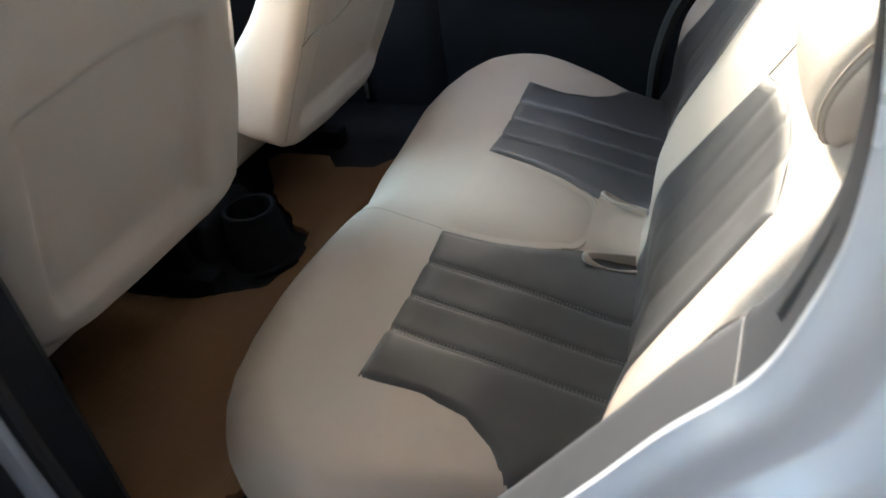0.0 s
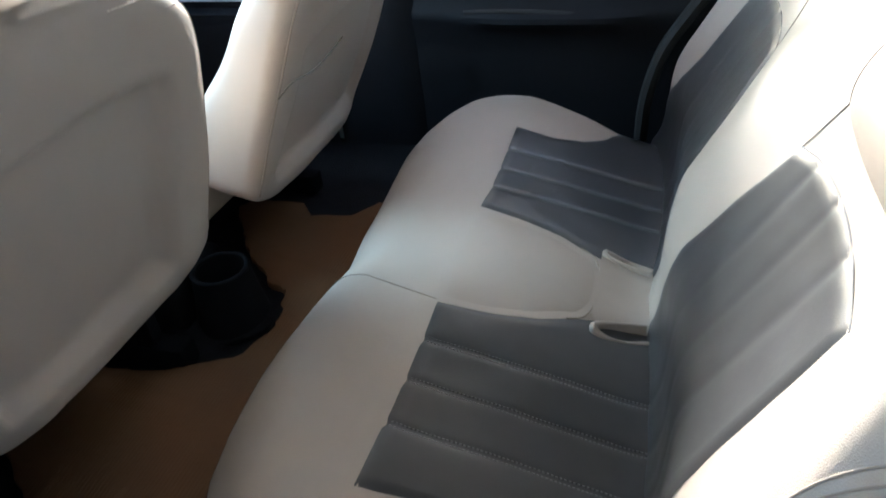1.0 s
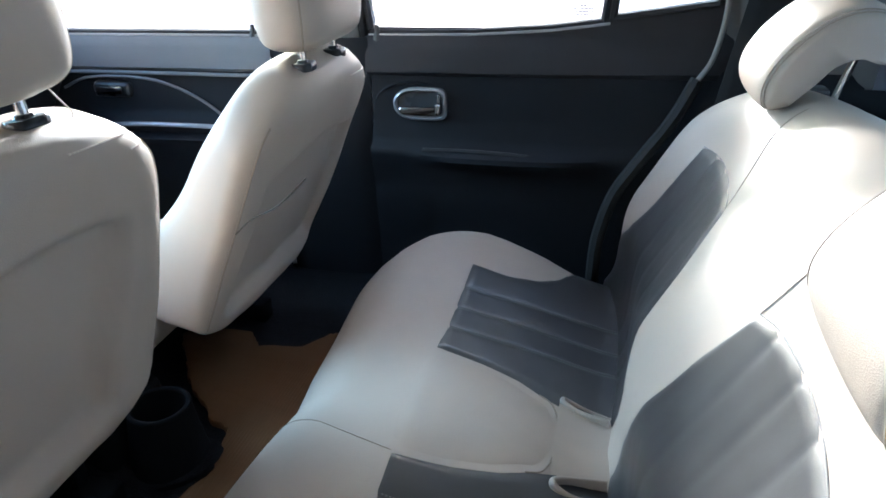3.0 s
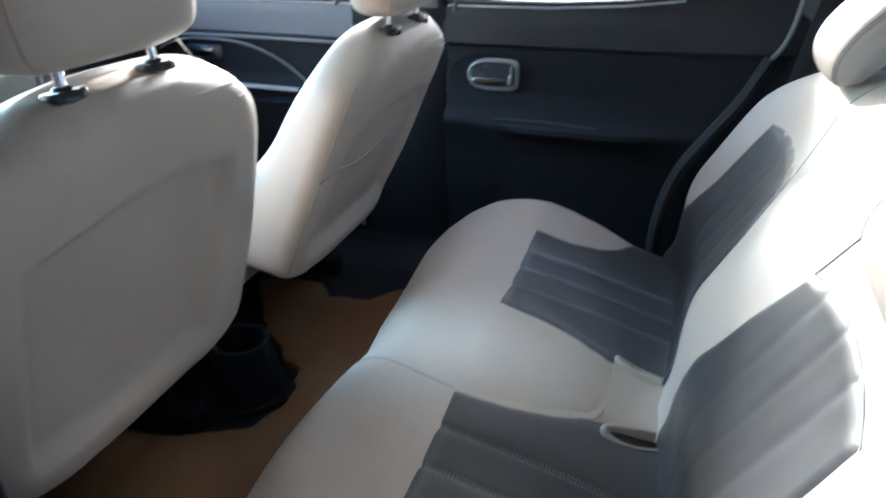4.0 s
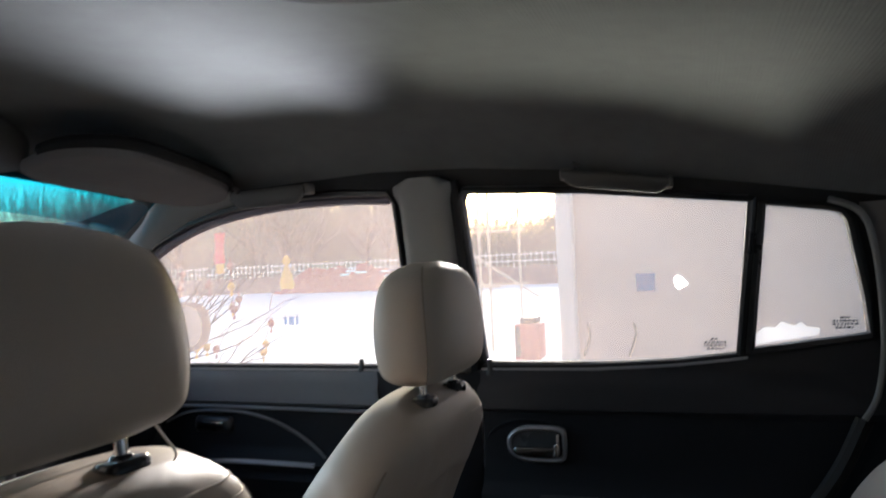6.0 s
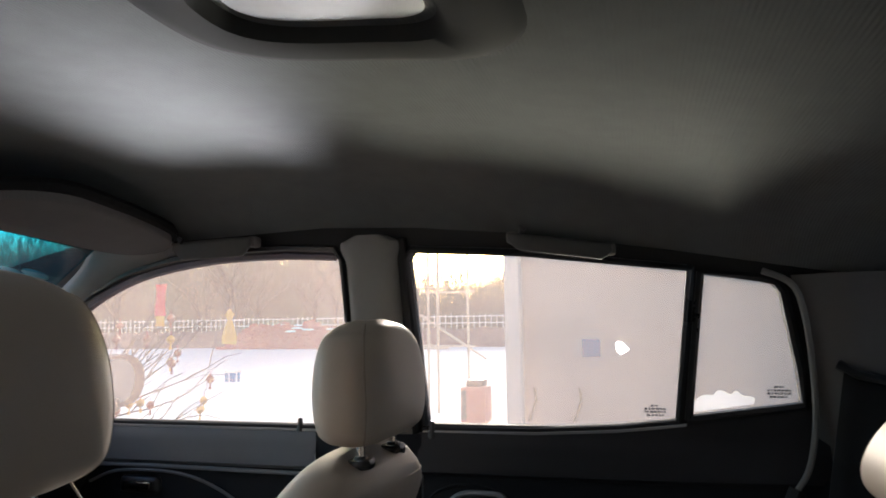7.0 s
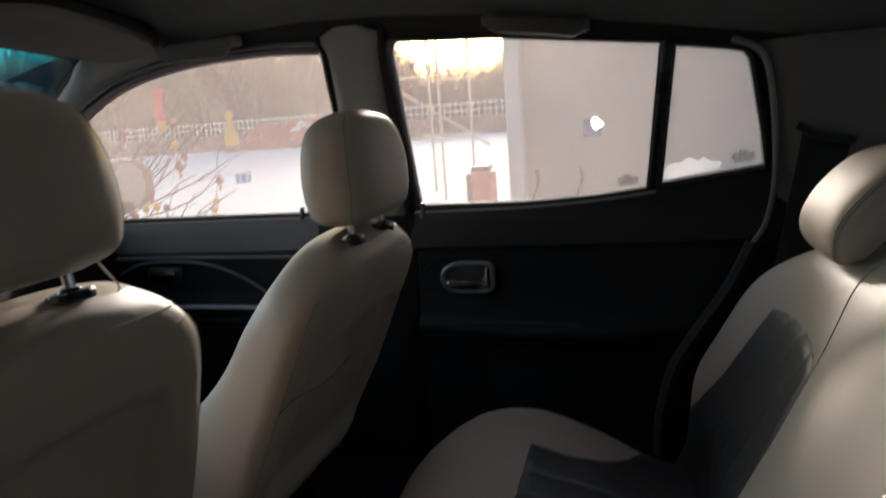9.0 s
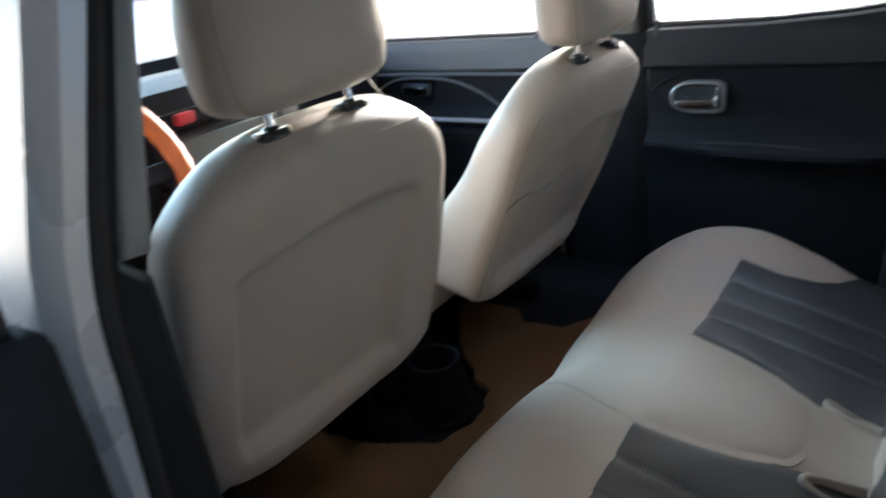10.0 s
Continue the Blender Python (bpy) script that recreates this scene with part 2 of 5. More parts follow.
def loft(rings, caps=True):
    bm = bmesh.new()
    vs = [[bm.verts.new(p) for p in r] for r in rings]
    n = len(vs[0])
    for a, b in zip(vs, vs[1:]):
        for i in range(n):
            bm.faces.new((a[i], a[(i + 1) % n], b[(i + 1) % n], b[i]))
    if caps:
        bm.faces.new(vs[0])
        bm.faces.new(vs[-1])
    return bm


def tube(pts, r, n=8, bm=None, taper=None, flat=1.0):
    pts = [Vector(p) for p in pts]
    rings = []
    side = None
    for i, p in enumerate(pts):
        d = (pts[min(i + 1, len(pts) - 1)] - pts[max(i - 1, 0)]).normalized()
        if side is None:
            side = d.orthogonal().normalized()
        side = (side - d * side.dot(d)).normalized()
        up = d.cross(side)
        k = r if taper is None else r + (taper - r) * i / (len(pts) - 1)
        rings.append([p + side * (k * math.cos(2 * math.pi * j / n)) + up * (k * flat * math.sin(2 * math.pi * j / n)) for j in range(n)])
    own = loft(rings)
    return own if bm is None else join(bm, own)


def arc(fn, a, b, n):
    return [fn(a + (b - a) * i / (n - 1)) for i in range(n)]


def smooth_path(pts, n):
    """Catmull-Rom through pts, n steps a span."""
    pts = [Vector(p) for p in pts]
    out = []
    for i in range(len(pts) - 1):
        p0, p1, p2, p3 = pts[max(i - 1, 0)], pts[i], pts[i + 1], pts[min(i + 2, len(pts) - 1)]
        for k in range(n):
            t = k / n
            out.append(0.5 * ((2 * p1) + (p2 - p0) * t + (2 * p0 - 5 * p1 + 4 * p2 - p3) * t * t + (3 * p1 - p0 - 3 * p2 + p3) * t ** 3))
    return out + [pts[-1]]


def sstep(a, b, x):
    t = min(1.0, max(0.0, (x - a) / (b - a)))
    return t * t * (3 - 2 * t)


def lin(x, *knots):
    """Piecewise-linear through (x, y) knots."""
    for (a, p), (b, q) in zip(knots, knots[1:]):
        if x <= b:
            return p + (q - p) * max(0.0, (x - a) / (b - a))
    return knots[-1][1]


def curve(x, *knots):
    """Smooth curve through (x, y) knots."""
    if x <= knots[0][0]:
        return knots[0][1]
    n = len(knots)
    for i in range(n - 1):
        (a, p), (b, q) = knots[i], knots[i + 1]
        if x <= b:
            m0 = (q - knots[i - 1][1]) / (b - knots[i - 1][0]) if i else (q - p) / (b - a)
            m1 = (knots[i + 2][1] - p) / (knots[i + 2][0] - a) if i + 2 < n else (q - p) / (b - a)
            t, h = (x - a) / (b - a), b - a
            return (1 + 2 * t) * (1 - t) ** 2 * p + t * (1 - t) ** 2 * h * m0 + t * t * (3 - 2 * t) * q + t * t * (t - 1) * h * m1
    return knots[-1][1]


def span(a, b, n):
    return [a + (b - a) * i / (n - 1) for i in range(n)]


def sup(c, e):
    return math.copysign(abs(c) ** e, c)


def plate(outline, holes, thick, place, bevel=0.0):
    """A flat panel with holes: 2-d outlines (lists of points), extruded, placed by a function (u, v, w) -> point."""
    cu = bpy.data.curves.new("tmp", "CURVE")
    cu.dimensions, cu.fill_mode = "2D", "BOTH"
    cu.extrude, cu.bevel_depth, cu.bevel_resolution = thick / 2, bevel, 1
    for pts in [outline] + list(holes):
        sp = cu.splines.new("POLY")
        sp.points.add(len(pts) - 1)
        for q, p in zip(sp.points, pts):
            q.co = (p[0], p[1], 0, 1)
        sp.use_cyclic_u = True
    ob = bpy.data.objects.new("tmp", cu)
    scene.collection.objects.link(ob)
    me = bpy.data.meshes.new_from_object(ob.evaluated_get(bpy.context.evaluated_depsgraph_get()))
    bpy.data.objects.remove(ob)
    bpy.data.curves.remove(cu)
    bm = bmesh.new()
    bm.from_mesh(me)
    bpy.data.meshes.remove(me)
    bmesh.ops.remove_doubles(bm, verts=bm.verts, dist=0.0002)
    for v in bm.verts:
        v.co = place(*v.co)
    return bm


# ---- the car's shell ----
BELT_Y = 0.722


def side_y(z):
    """Lateral place of the glass plane at a height."""
    return BELT_Y - 0.235 * (z - 0.97)


def edge_z(x):
    """Height of the headliner's outer edge."""
    return lin(x, (-0.95, 1.28), (-0.7, 1.335), (-0.45, 1.362), (-0.1, 1.372), (0.1, 1.365), (0.3, 1.345), (0.55, 1.305), (0.78, 1.262), (1.2, 1.20))


FRONT_WIN = [(-0.072, 0.978), (-0.065, 1.20), (-0.066, 1.31), (-0.078, 1.327), (-0.18, 1.334), (-0.32, 1.333), (-0.45, 1.320), (-0.56, 1.296), (-0.66, 1.255), (-0.74, 1.205), (-0.84, 1.125), (-0.93, 1.04), (-0.97, 0.985), (-0.95, 0.974), (-0.5, 0.974)]
REAR_WIN = [(0.086, 0.984), (0.074, 1.308), (0.082, 1.322), (0.30, 1.307), (0.588, 1.270), (0.556, 0.996), (0.40, 0.985)]
QUARTER_WIN = [(0.578, 1.008), (0.606, 1.263), (0.70, 1.249), (0.722, 1.243), (0.733, 1.228), (0.757, 1.10), (0.764, 1.036)]


def at_side(sign, off=0.0):
    """Places a flat panel (x, height, depth) on the leaning side of the car; off moves it inwards."""
    return lambda u, v, w: Vector((u, sign * (side_y(v) - off - w), v))


def grown(pts, d):
    c = (sum(p[0] for p in pts) / len(pts), sum(p[1] for p in pts) / len(pts))
    out = []
    n = len(pts)
    for i, p in enumerate(pts):
        a, b = Vector(pts[i - 1]), Vector(pts[(i + 1) % n])
        t = (b - a).normalized()
        nrm = Vector((t.y, -t.x))
        if nrm.dot(Vector(p) - Vector(c)) < 0:
            nrm = -nrm
        out.append((p[0] + nrm.x * d, p[1] + nrm.y * d))
    return out


SHELL_TOP = [(x, edge_z(x) + 0.03) for x in span(1.01, -0.95, 22)]
car = thing("car_shell", "silver compact car with one rear door standing open", "car")

part("side_frame", plate([(-1.2, 0.90), (1.17, 0.90)] + SHELL_TOP + [(-1.2, 1.05)], [FRONT_WIN, REAR_WIN, QUARTER_WIN], 0.03, at_side(1, -0.015)), RUBBER, car, "black inner door frames round the windows")
# the side behind the camera: no rear door in its opening
part("side_frame", plate([(-1.2, 0.90), (0.165, 0.90), (0.16, 0.91), (0.10, 1.30), (0.12, 1.325), (0.35, 1.305), (0.62, 1.265), (0.74, 1.235), (0.90, 1.12), (1.02, 0.98), (1.06, 0.90), (1.17, 0.90)] + SHELL_TOP + [(-1.2, 1.05)], [FRONT_WIN], 0.03, at_side(-1, -0.015)), PAINT, car)


def roof_fn(off):
    def fn(u, v):
        x = -0.66 + 1.68 * v
        e = edge_z(x)
        y = 0.63 * u
        crown = 0.085 * (1 - abs(u) ** 6) * (0.62 + 0.38 * sstep(-0.66, -0.40, x))
        return Vector((x, y, e + crown + off))
    return fn


ceiling = tagged(part("ceiling", grid(roof_fn(0.0), span(-1, 1, 61), span(0, 1, 49)), ROOF, None), "grey knitted headliner of the car, slightly soiled", "headliner", kind="structure")
part("roof_panel", grid(roof_fn(0.03), span(-1.08, 1.08, 31), span(-0.02, 1.02, 25)), PAINT, car, "silver painted roof skin")

# floor pan, tunnel and lower body
FLOOR = 0.42
floor = tagged(part("floor", box(-1.25, 1.2, -0.66, 0.74, FLOOR - 0.06, FLOOR, 0.0), CARPET), "black carpeted car floor", "floor", kind="structure")


def tunnel(u, v):
    x = -1.1 + 1.08 * v
    y = 0.17 * u
    return Vector((x, y + 0.0, FLOOR - 0.005 + 0.07 * (1 - sstep(0.35, 1.0, abs(u))) * (1 - sstep(0.85, 1.0, v))))


part("tunnel", grid(tunnel, span(-1, 1, 15), span(0, 1, 20)), CARPET, car, "black carpeted centre tunnel")
part("far_sill", box(-1.2, 0.95, 0.70, 0.80, 0.25, 0.92, 0.01), PAINT, car)
part("near_sill", box(-1.2, 0.62, -0.80, -0.63, 0.25, 0.45, 0.02), PAINT, car)
part("firewall", box(-1.30, -1.22, -0.75, 0.75, 0.25, 1.0), BLACK, car)
part("boot_floor", box(0.72, 1.25, -0.66, 0.70, 0.50, 0.55), CARPET, car)
part("rear_panel", box(1.17, 1.22, -0.7, 0.74, 0.25, 0.98, 0.01), BLACK, car)


# ---- far doors ----
def door_y(x, z):
    """Inner face of the far doors' lower trim."""
    y = lin(z, (0.40, 0.675), (0.55, 0.675), (0.66, 0.668), (0.725, 0.655), (0.742, 0.652), (0.755, 0.672), (0.80, 0.685), (0.885, 0.692), (0.9, 0.690), (0.95, 0.698), (0.975, 0.708))
    return y


def trim(x0, x1, z0, z1, nx, nz, swell=None, rise=None):
    def fn(u, v):
        x = x0 + (x1 - x0) * u
        top = z1 if rise is None else rise(x)
        z = z0 + (top - z0) * v
        y = door_y(x, z)
        if swell:
            y -= swell(x, z)
        return Vector((x, y, z))
    return grid(fn, span(0, 1, nx), span(0, 1, nz))


def sill_z(x):
    return lin(x, (0.05, 0.972), (0.3, 0.974), (0.45, 0.982), (0.56, 0.994), (0.78, 1.032))


def rear_swell(x, z):
    pocket = 0.028 * math.exp(-((x - 0.38) / 0.17) ** 4) * math.exp(-((z - 0.728) / 0.018) ** 2)
    speaker = 0.004 * (1 - sstep(0.05, 0.085, math.hypot(x - 0.14, z - 0.60)))
    return pocket + speaker


rear_door = thing("rear_car_door", "black moulded rear car door with chrome pull, closed", "car door")
part("trim_panel", trim(0.085, 0.80, 0.40, 0.898, 60, 50, rear_swell), BLACK, rear_door)
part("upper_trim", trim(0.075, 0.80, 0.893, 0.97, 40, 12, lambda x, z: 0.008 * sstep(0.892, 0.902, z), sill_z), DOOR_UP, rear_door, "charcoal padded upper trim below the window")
front_door = thing("front_car_door", "dark front car door with curved grey armrest, closed", "car door")


def front_swell(x, z):
    return 0.022 * math.exp(-((z - 0.775) / 0.012) ** 2) * sstep(-0.62, -0.5, x) + 0.012 * math.exp(-((z - 0.745) / 0.010) ** 2)


part("trim_panel", trim(-1.2, -0.145, 0.40, 0.898, 60, 50, front_swell), BLACK, front_door)
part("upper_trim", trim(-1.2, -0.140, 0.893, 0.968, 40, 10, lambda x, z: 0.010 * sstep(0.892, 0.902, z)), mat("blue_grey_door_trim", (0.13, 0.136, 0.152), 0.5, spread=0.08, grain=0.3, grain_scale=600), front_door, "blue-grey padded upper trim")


def bar_along(x0, x1, y, z, h, d, n=12, rise=None):
    rings = []
    for x in span(x0, x1, n):
        zz = z if rise is None else rise(x) + z
        rings.append([Vector((x, y + dy, zz + dz)) for dy, dz in ((-d, -h), (-d, h * 0.6), (-d * 0.5, h), (d, h), (d, -h))])
    return loft(rings)


part("window_seal", bar_along(0.082, 0.572, 0.714, 0.006, 0.006, 0.012, 14, sill_z), RUBBER, rear_door)
part("window_seal", bar_along(0.575, 0.775, 0.712, 0.004, 0.006, 0.012, 8, sill_z), RUBBER, rear_door)
part("chrome_lip", bar_along(0.082, 0.572, 0.703, 0.001, 0.0025, 0.004, 14, sill_z), SILVER_P, rear_door)
part("window_seal", bar_along(-0.98, -0.068, 0.714, 0.975, 0.006, 0.012), RUBBER, front_door)
part("chrome_lip", bar_along(-0.98, -0.14, 0.702, 0.9705, 0.0025, 0.004), SILVER_P, front_door)


def ring_strip(pts, r, sign=1, off=0.006, flat=1.0):
    path = [at_side(sign, off)(p[0], p[1], 0) for p in pts]
    return tube(path + [path[0]], r, 6)


def pane(pts, sign=1, off=0.0, thick=0.004):
    return plate(grown(pts, 0.006), [], thick, at_side(sign, off))


def flat_glass(ob):
    ob.visible_shadow = False
    return ob


flat_glass(part("pane", pane(FRONT_WIN, 1, -0.012), GLASS, front_door, "clear window pane"))
flat_glass(part("pane", pane(REAR_WIN, 1, -0.012), GLASS, rear_door, "clear window pane"))
flat_glass(part("pane", pane(QUARTER_WIN, 1, -0.012), GLASS, rear_door, "clear quarter pane"))
part("frame_seal", ring_strip(grown(FRONT_WIN, 0.004), 0.007), BLACK_S, front_door)
part("frame_seal", ring_strip(grown(REAR_WIN, 0.003), 0.008), BLACK_S, rear_door)
part("frame_seal", ring_strip(grown(QUARTER_WIN, 0.003), 0.008), BLACK_S, rear_door)
MAUVE = mat("mauve_weather_strip", (0.17, 0.14, 0.17), 0.5)
part("weather_strip", tube([at_side(1, -0.004)(p.x, p.y - 0.010, 0) for p in smooth_path([(q[0], q[1], 0) for q in FRONT_WIN[3:13]], 3)], 0.008, 6, taper=0.014), MAUVE, front_door)
part("window_divider", plate([(0.553, 0.992), (0.582, 0.99), (0.612, 1.275), (0.583, 1.28)], [], 0.02, at_side(1, 0.0)), RUBBER, rear_door)


def lock_pin(x, parent):
    rings = []
    for z, r in ((0.958, 0.0115), (0.966, 0.011), (0.972, 0.0085), (0.978, 0.0062), (0.986, 0.0055), (0.991, 0.0055), (0.994, 0.0035)):
        rings.append([Vector((x + r * math.cos(a), 0.703 + 0.8 * r * math.sin(a), z)) for a in arc(lambda t: t, 0, 2 * math.pi * 11 / 12, 12)])
    part("lock_pin", loft(rings), BLACK_S, parent)


lock_pin(0.1, rear_door)
lock_pin(-0.183, front_door)


def door_pull(cx, cz, parent, w=0.056, h=0.033):
    """Satin bezel, rounded towards the hinge and squared behind; dished cup; lever with an upturned chrome end."""
    y = 0.684

    def rim(k, dy):
        out = []
        for a in [2 * math.pi * i / 48 for i in range(48)]:
            c, d = math.cos(a), math.sin(a)
            e = 0.85 if c < 0 else 0.38
            out.append(Vector((cx + (w - k) * sup(c, e), y + dy, cz + (h - k) * sup(d, e))))
        return out
    part("bezel", loft([rim(-0.002, 0.004), rim(-0.002, -0.003), rim(0.000, -0.0065), rim(0.003, -0.008), rim(0.006, -0.0055), rim(0.0075, 0.000), rim(0.0085, 0.006)], False), SILVER_P, parent, "satin silver bezel")
    part("cup", loft([rim(0.007, -0.001), rim(0.010, 0.007), rim(0.016, 0.012), rim(0.026, 0.013)]), CUP, parent, "glossy dark dished cup", angle=60)
    section = ((-0.0115, 0.002), (-0.011, 0.007), (-0.002, 0.010), (0.0045, 0.008), (0.0055, 0.003), (0.0, 0.001))
    part("lever", loft([[Vector((cx + x, y - d * k, cz - 0.0115 + z * k)) for z, d in section] for x, k in ((-0.0475, 0.5), (-0.044, 0.85), (-0.038, 1.0), (0.0, 1.05), (0.034, 1.1), (0.040, 1.0))]), GUN, parent, "dark chrome pull lever", angle=50)
    part("lever_end", box(cx + 0.0335, cx + 0.0455, y - 0.013, y - 0.001, cz - 0.022, cz + 0.003, 0.004, 3), CHROME, parent, "bright chrome lever end")
    part("lever_arm", box(cx + 0.039, cx + 0.0445, y - 0.009, y + 0.002, cz, cz + 0.021, 0.002), CHROME, parent)


CUP = mat("glossy_grey_plastic", (0.060, 0.066, 0.074), 0.28, spread=0.15)
door_pull(0.191, 0.835, rear_door)
# moulded ring round the pull, and the front door's handle
part("handle_surround", tube([(0.180 + 0.082 * math.cos(a) - 0.006, 0.690, 0.832 + 0.047 * math.sin(a)) for a in span(0.9, 3.6, 16)], 0.003, 6), BLACK, rear_door)
part("handle_recess", box(-0.60, -0.50, 0.676, 0.70, 0.83, 0.868, 0.012, 3), BLACK_S, front_door)
ARC = mat("grey_armrest_edge", (0.16, 0.165, 0.175), 0.45)
part("armrest_curve", tube(smooth_path([(-0.68, 0.684, 0.850), (-0.61, 0.682, 0.876), (-0.50, 0.680, 0.880), (-0.42, 0.678, 0.871), (-0.35, 0.677, 0.847), (-0.29, 0.676, 0.812), (-0.24, 0.676, 0.765)], 6), 0.0035, 6), ARC, front_door, "light grey curved edge of the armrest")
part("trim_ledge", tube([(-1.1, 0.683, 0.888), (-0.5, 0.682, 0.890), (-0.16, 0.682, 0.887)], 0.005, 6, flat=0.6), ARC, front_door)
part("handle_lever", box(-0.585, -0.515, 0.668, 0.682, 0.84, 0.858, 0.005), GUN, front_door)
for z, r in ((0.778, 0.006), (0.742, 0.004)):
    part("switch_ledge", tube(smooth_path([(-0.60, 0.664, z - 0.012), (-0.50, 0.656, z - 0.002), (-0.40, 0.654, z), (-0.28, 0.660, z - 0.003)], 5), r, 8, flat=0.5), SILVER_P, front_door, "thin silver ledge line")
part("pocket_lip", tube(smooth_path([(0.20, 0.655, 0.742), (0.30, 0.648, 0.745), (0.42, 0.646, 0.740), (0.50, 0.655, 0.728)], 5), 0.006, 6), BLACK_S, rear_door)

# pillars on the far side
part("b_pillar_trim", grid(lambda u, v: Vector((0.004 + (0.056 - 0.004 * v + 0.012 * sstep(0.88, 0.96, v) - 0.03 * max(0.0, (v - 0.955) / 0.045) ** 3) * u, side_y(0.90 + 0.452 * v) - 0.016 - 0.022 * (1 - abs(u) ** 4), 0.90 + 0.452 * v)), span(-1, 1, 21), span(0, 1, 40)), PILLAR, car, "light grey pillar cover")
part("b_pillar_seal", tube([at_side(1, 0.012)(x, z, 0) for x, z in ((0.066, 0.94), (0.066, 1.10), (0.064, 1.30), (0.066, 1.345))], 0.009, 8), RUBBER, car)
part("b_pillar_lower", grid(lambda u, v: Vector((-0.03 + 0.112 * u, 0.69 - 0.012 * (1 - abs(u) ** 4), 0.40 + 0.57 * v)), span(-1, 1, 9), span(0, 1, 10)), BLACK, car)


def c_pillar(u, v):
    x0 = lin(v, (0, 0.775), (0.35, 0.785), (0.7, 0.775), (1, 0.745))
    z = 0.80 + (edge_z(0.9) + 0.01 - 0.80) * v
    x = x0 + (1.03 - x0) * u
    y = side_y(z) - 0.02 - 0.035 * sstep(0.0, 0.25, u) - 0.05 * sstep(0.4, 1.0, u)
    return Vector((x, y, z))


part("c_pillar_trim", grid(c_pillar, span(0, 1, 20), span(0, 1, 20)), CPILLAR, car, "grey plastic pillar cover behind the quarter window")
part("door_aperture_strip", tube(smooth_path([(0.70, side_y(1.255) - 0.03, 1.262), (0.748, side_y(1.235) - 0.03, 1.235), (0.768, side_y(1.16) - 0.03, 1.16), (0.778, side_y(1.03) - 0.03, 1.03), (0.765, 0.68, 0.94), (0.74, 0.665, 0.90)], 5), 0.0055, 8), PILLAR, car, "light grey door opening welt")
part("door_aperture_seal", tube(smooth_path([(0.74, 0.665, 0.90), (0.70, 0.655, 0.82), (0.64, 0.65, 0.73), (0.60, 0.65, 0.66), (0.575, 0.65, 0.56), (0.57, 0.65, 0.45)], 5), 0.014, 8), RUBBER, car)
part("wheel_arch_trim", grid(lambda u, v: Vector((lin(v, (0, 0.59), (0.5, 0.65), (1, 0.78)) + 0.25 * u, 0.645 - 0.01 * u, 0.42 + 0.50 * v)), span(0, 1, 6), span(0, 1, 12)), BLACK, car)

# ---- rear bench ----
TOPS = ((0.10, 0.585), (0.16, 0.600), (0.25, 0.613), (0.36, 0.613), (0.48, 0.585), (0.60, 0.552), (0.72, 0.535))


def half_w(x):
    return lin(x, (0.1, 0.575), (0.33, 0.578), (0.40, 0.566), (0.47, 0.538), (0.53, 0.508), (0.56, 0.498), (0.7, 0.495))


def front_x(y):
    a = abs(y)
    corner = ((0.34, 0.0), (0.42, 0.010), (0.47, 0.026), (0.51, 0.052), (0.54, 0.085), (0.565, 0.125), (0.585, 0.180))
    if y < 0:
        corner = ((0.33, 0.0), (0.39, 0.008), (0.43, 0.024), (0.47, 0.050), (0.51, 0.084), (0.54, 0.120), (0.565, 0.160), (0.585, 0.200))
    belly = 0.015 * math.exp(-((y + 0.24) / 0.12) ** 2) + 0.012 * math.exp(-((y - 0.40) / 0.11) ** 2)
    return 0.156 - belly + 0.006 * (1 - sstep(-0.35, -0.1, y)) + 0.006 * math.exp(-(a / 0.075) ** 2) - 0.010 * sstep(0.1, 0.3, y) + lin(a, *corner)


def drop(d, r, h):
    if d >= r:
        return 0.0
    k = 1 - max(d, 0.0) / r
    return h * (1 - math.sqrt(max(0.0, 1 - k * k)))


def cushion_z(x, y):
    a = abs(y)
    z = lin(x, *TOPS)
    z -= 0.010 * math.exp(-((a - 0.26) / 0.12) ** 2) * sstep(0.25, 0.4, x)
    z -= 0.012 * math.exp(-(a / 0.05) ** 2) * (1 - sstep(0.20, 0.34, x))
    z += 0.006 * math.exp(-((a - 0.50) / 0.06) ** 2)
    z -= drop(x - front_x(y), 0.095, 0.085) + drop(half_w(x) - a, 0.06, 0.055)
    return z


def cushion(u, v):
    uu, vv = max(-1, min(1, u)), max(0, v)
    y = uu * 0.585
    x = front_x(y) + vv * (0.72 - front_x(y))
    y = uu * half_w(x)
    z = cushion_z(x, y)
    if v < 0:
        z -= -v * 0.9
        x += 0.75 * (-v) ** 1.15
    if abs(u) > 1:
        z -= (abs(u) - 1) * 0.9
        y -= math.copysign(0.45 * (abs(u) - 1), u)
    return Vector((x, y, max(z, FLOOR - 0.02)))


def dense(a, b, n, k=1.6):
    """Steps from a to b, closer together at both ends."""
    return [a + (b - a) * (0.5 + 0.5 * sup(t, 1 / k)) for t in span(-1, 1, n)]


US = [-1.22, -1.12, -1.05] + dense(-1, 1, 91, 1.5) + [1.05, 1.12, 1.22]
VS = [-0.2, -0.12, -0.05] + [t ** 1.7 for t in span(0, 1, 48)]
bench_seat = thing("rear_bench_seat", "beige leatherette rear bench with charcoal quilted inserts", "car seat")
bench = part("cushion", grid(cushion, US, VS), BEIGE, bench_seat, "beige bench cushion", angle=80)


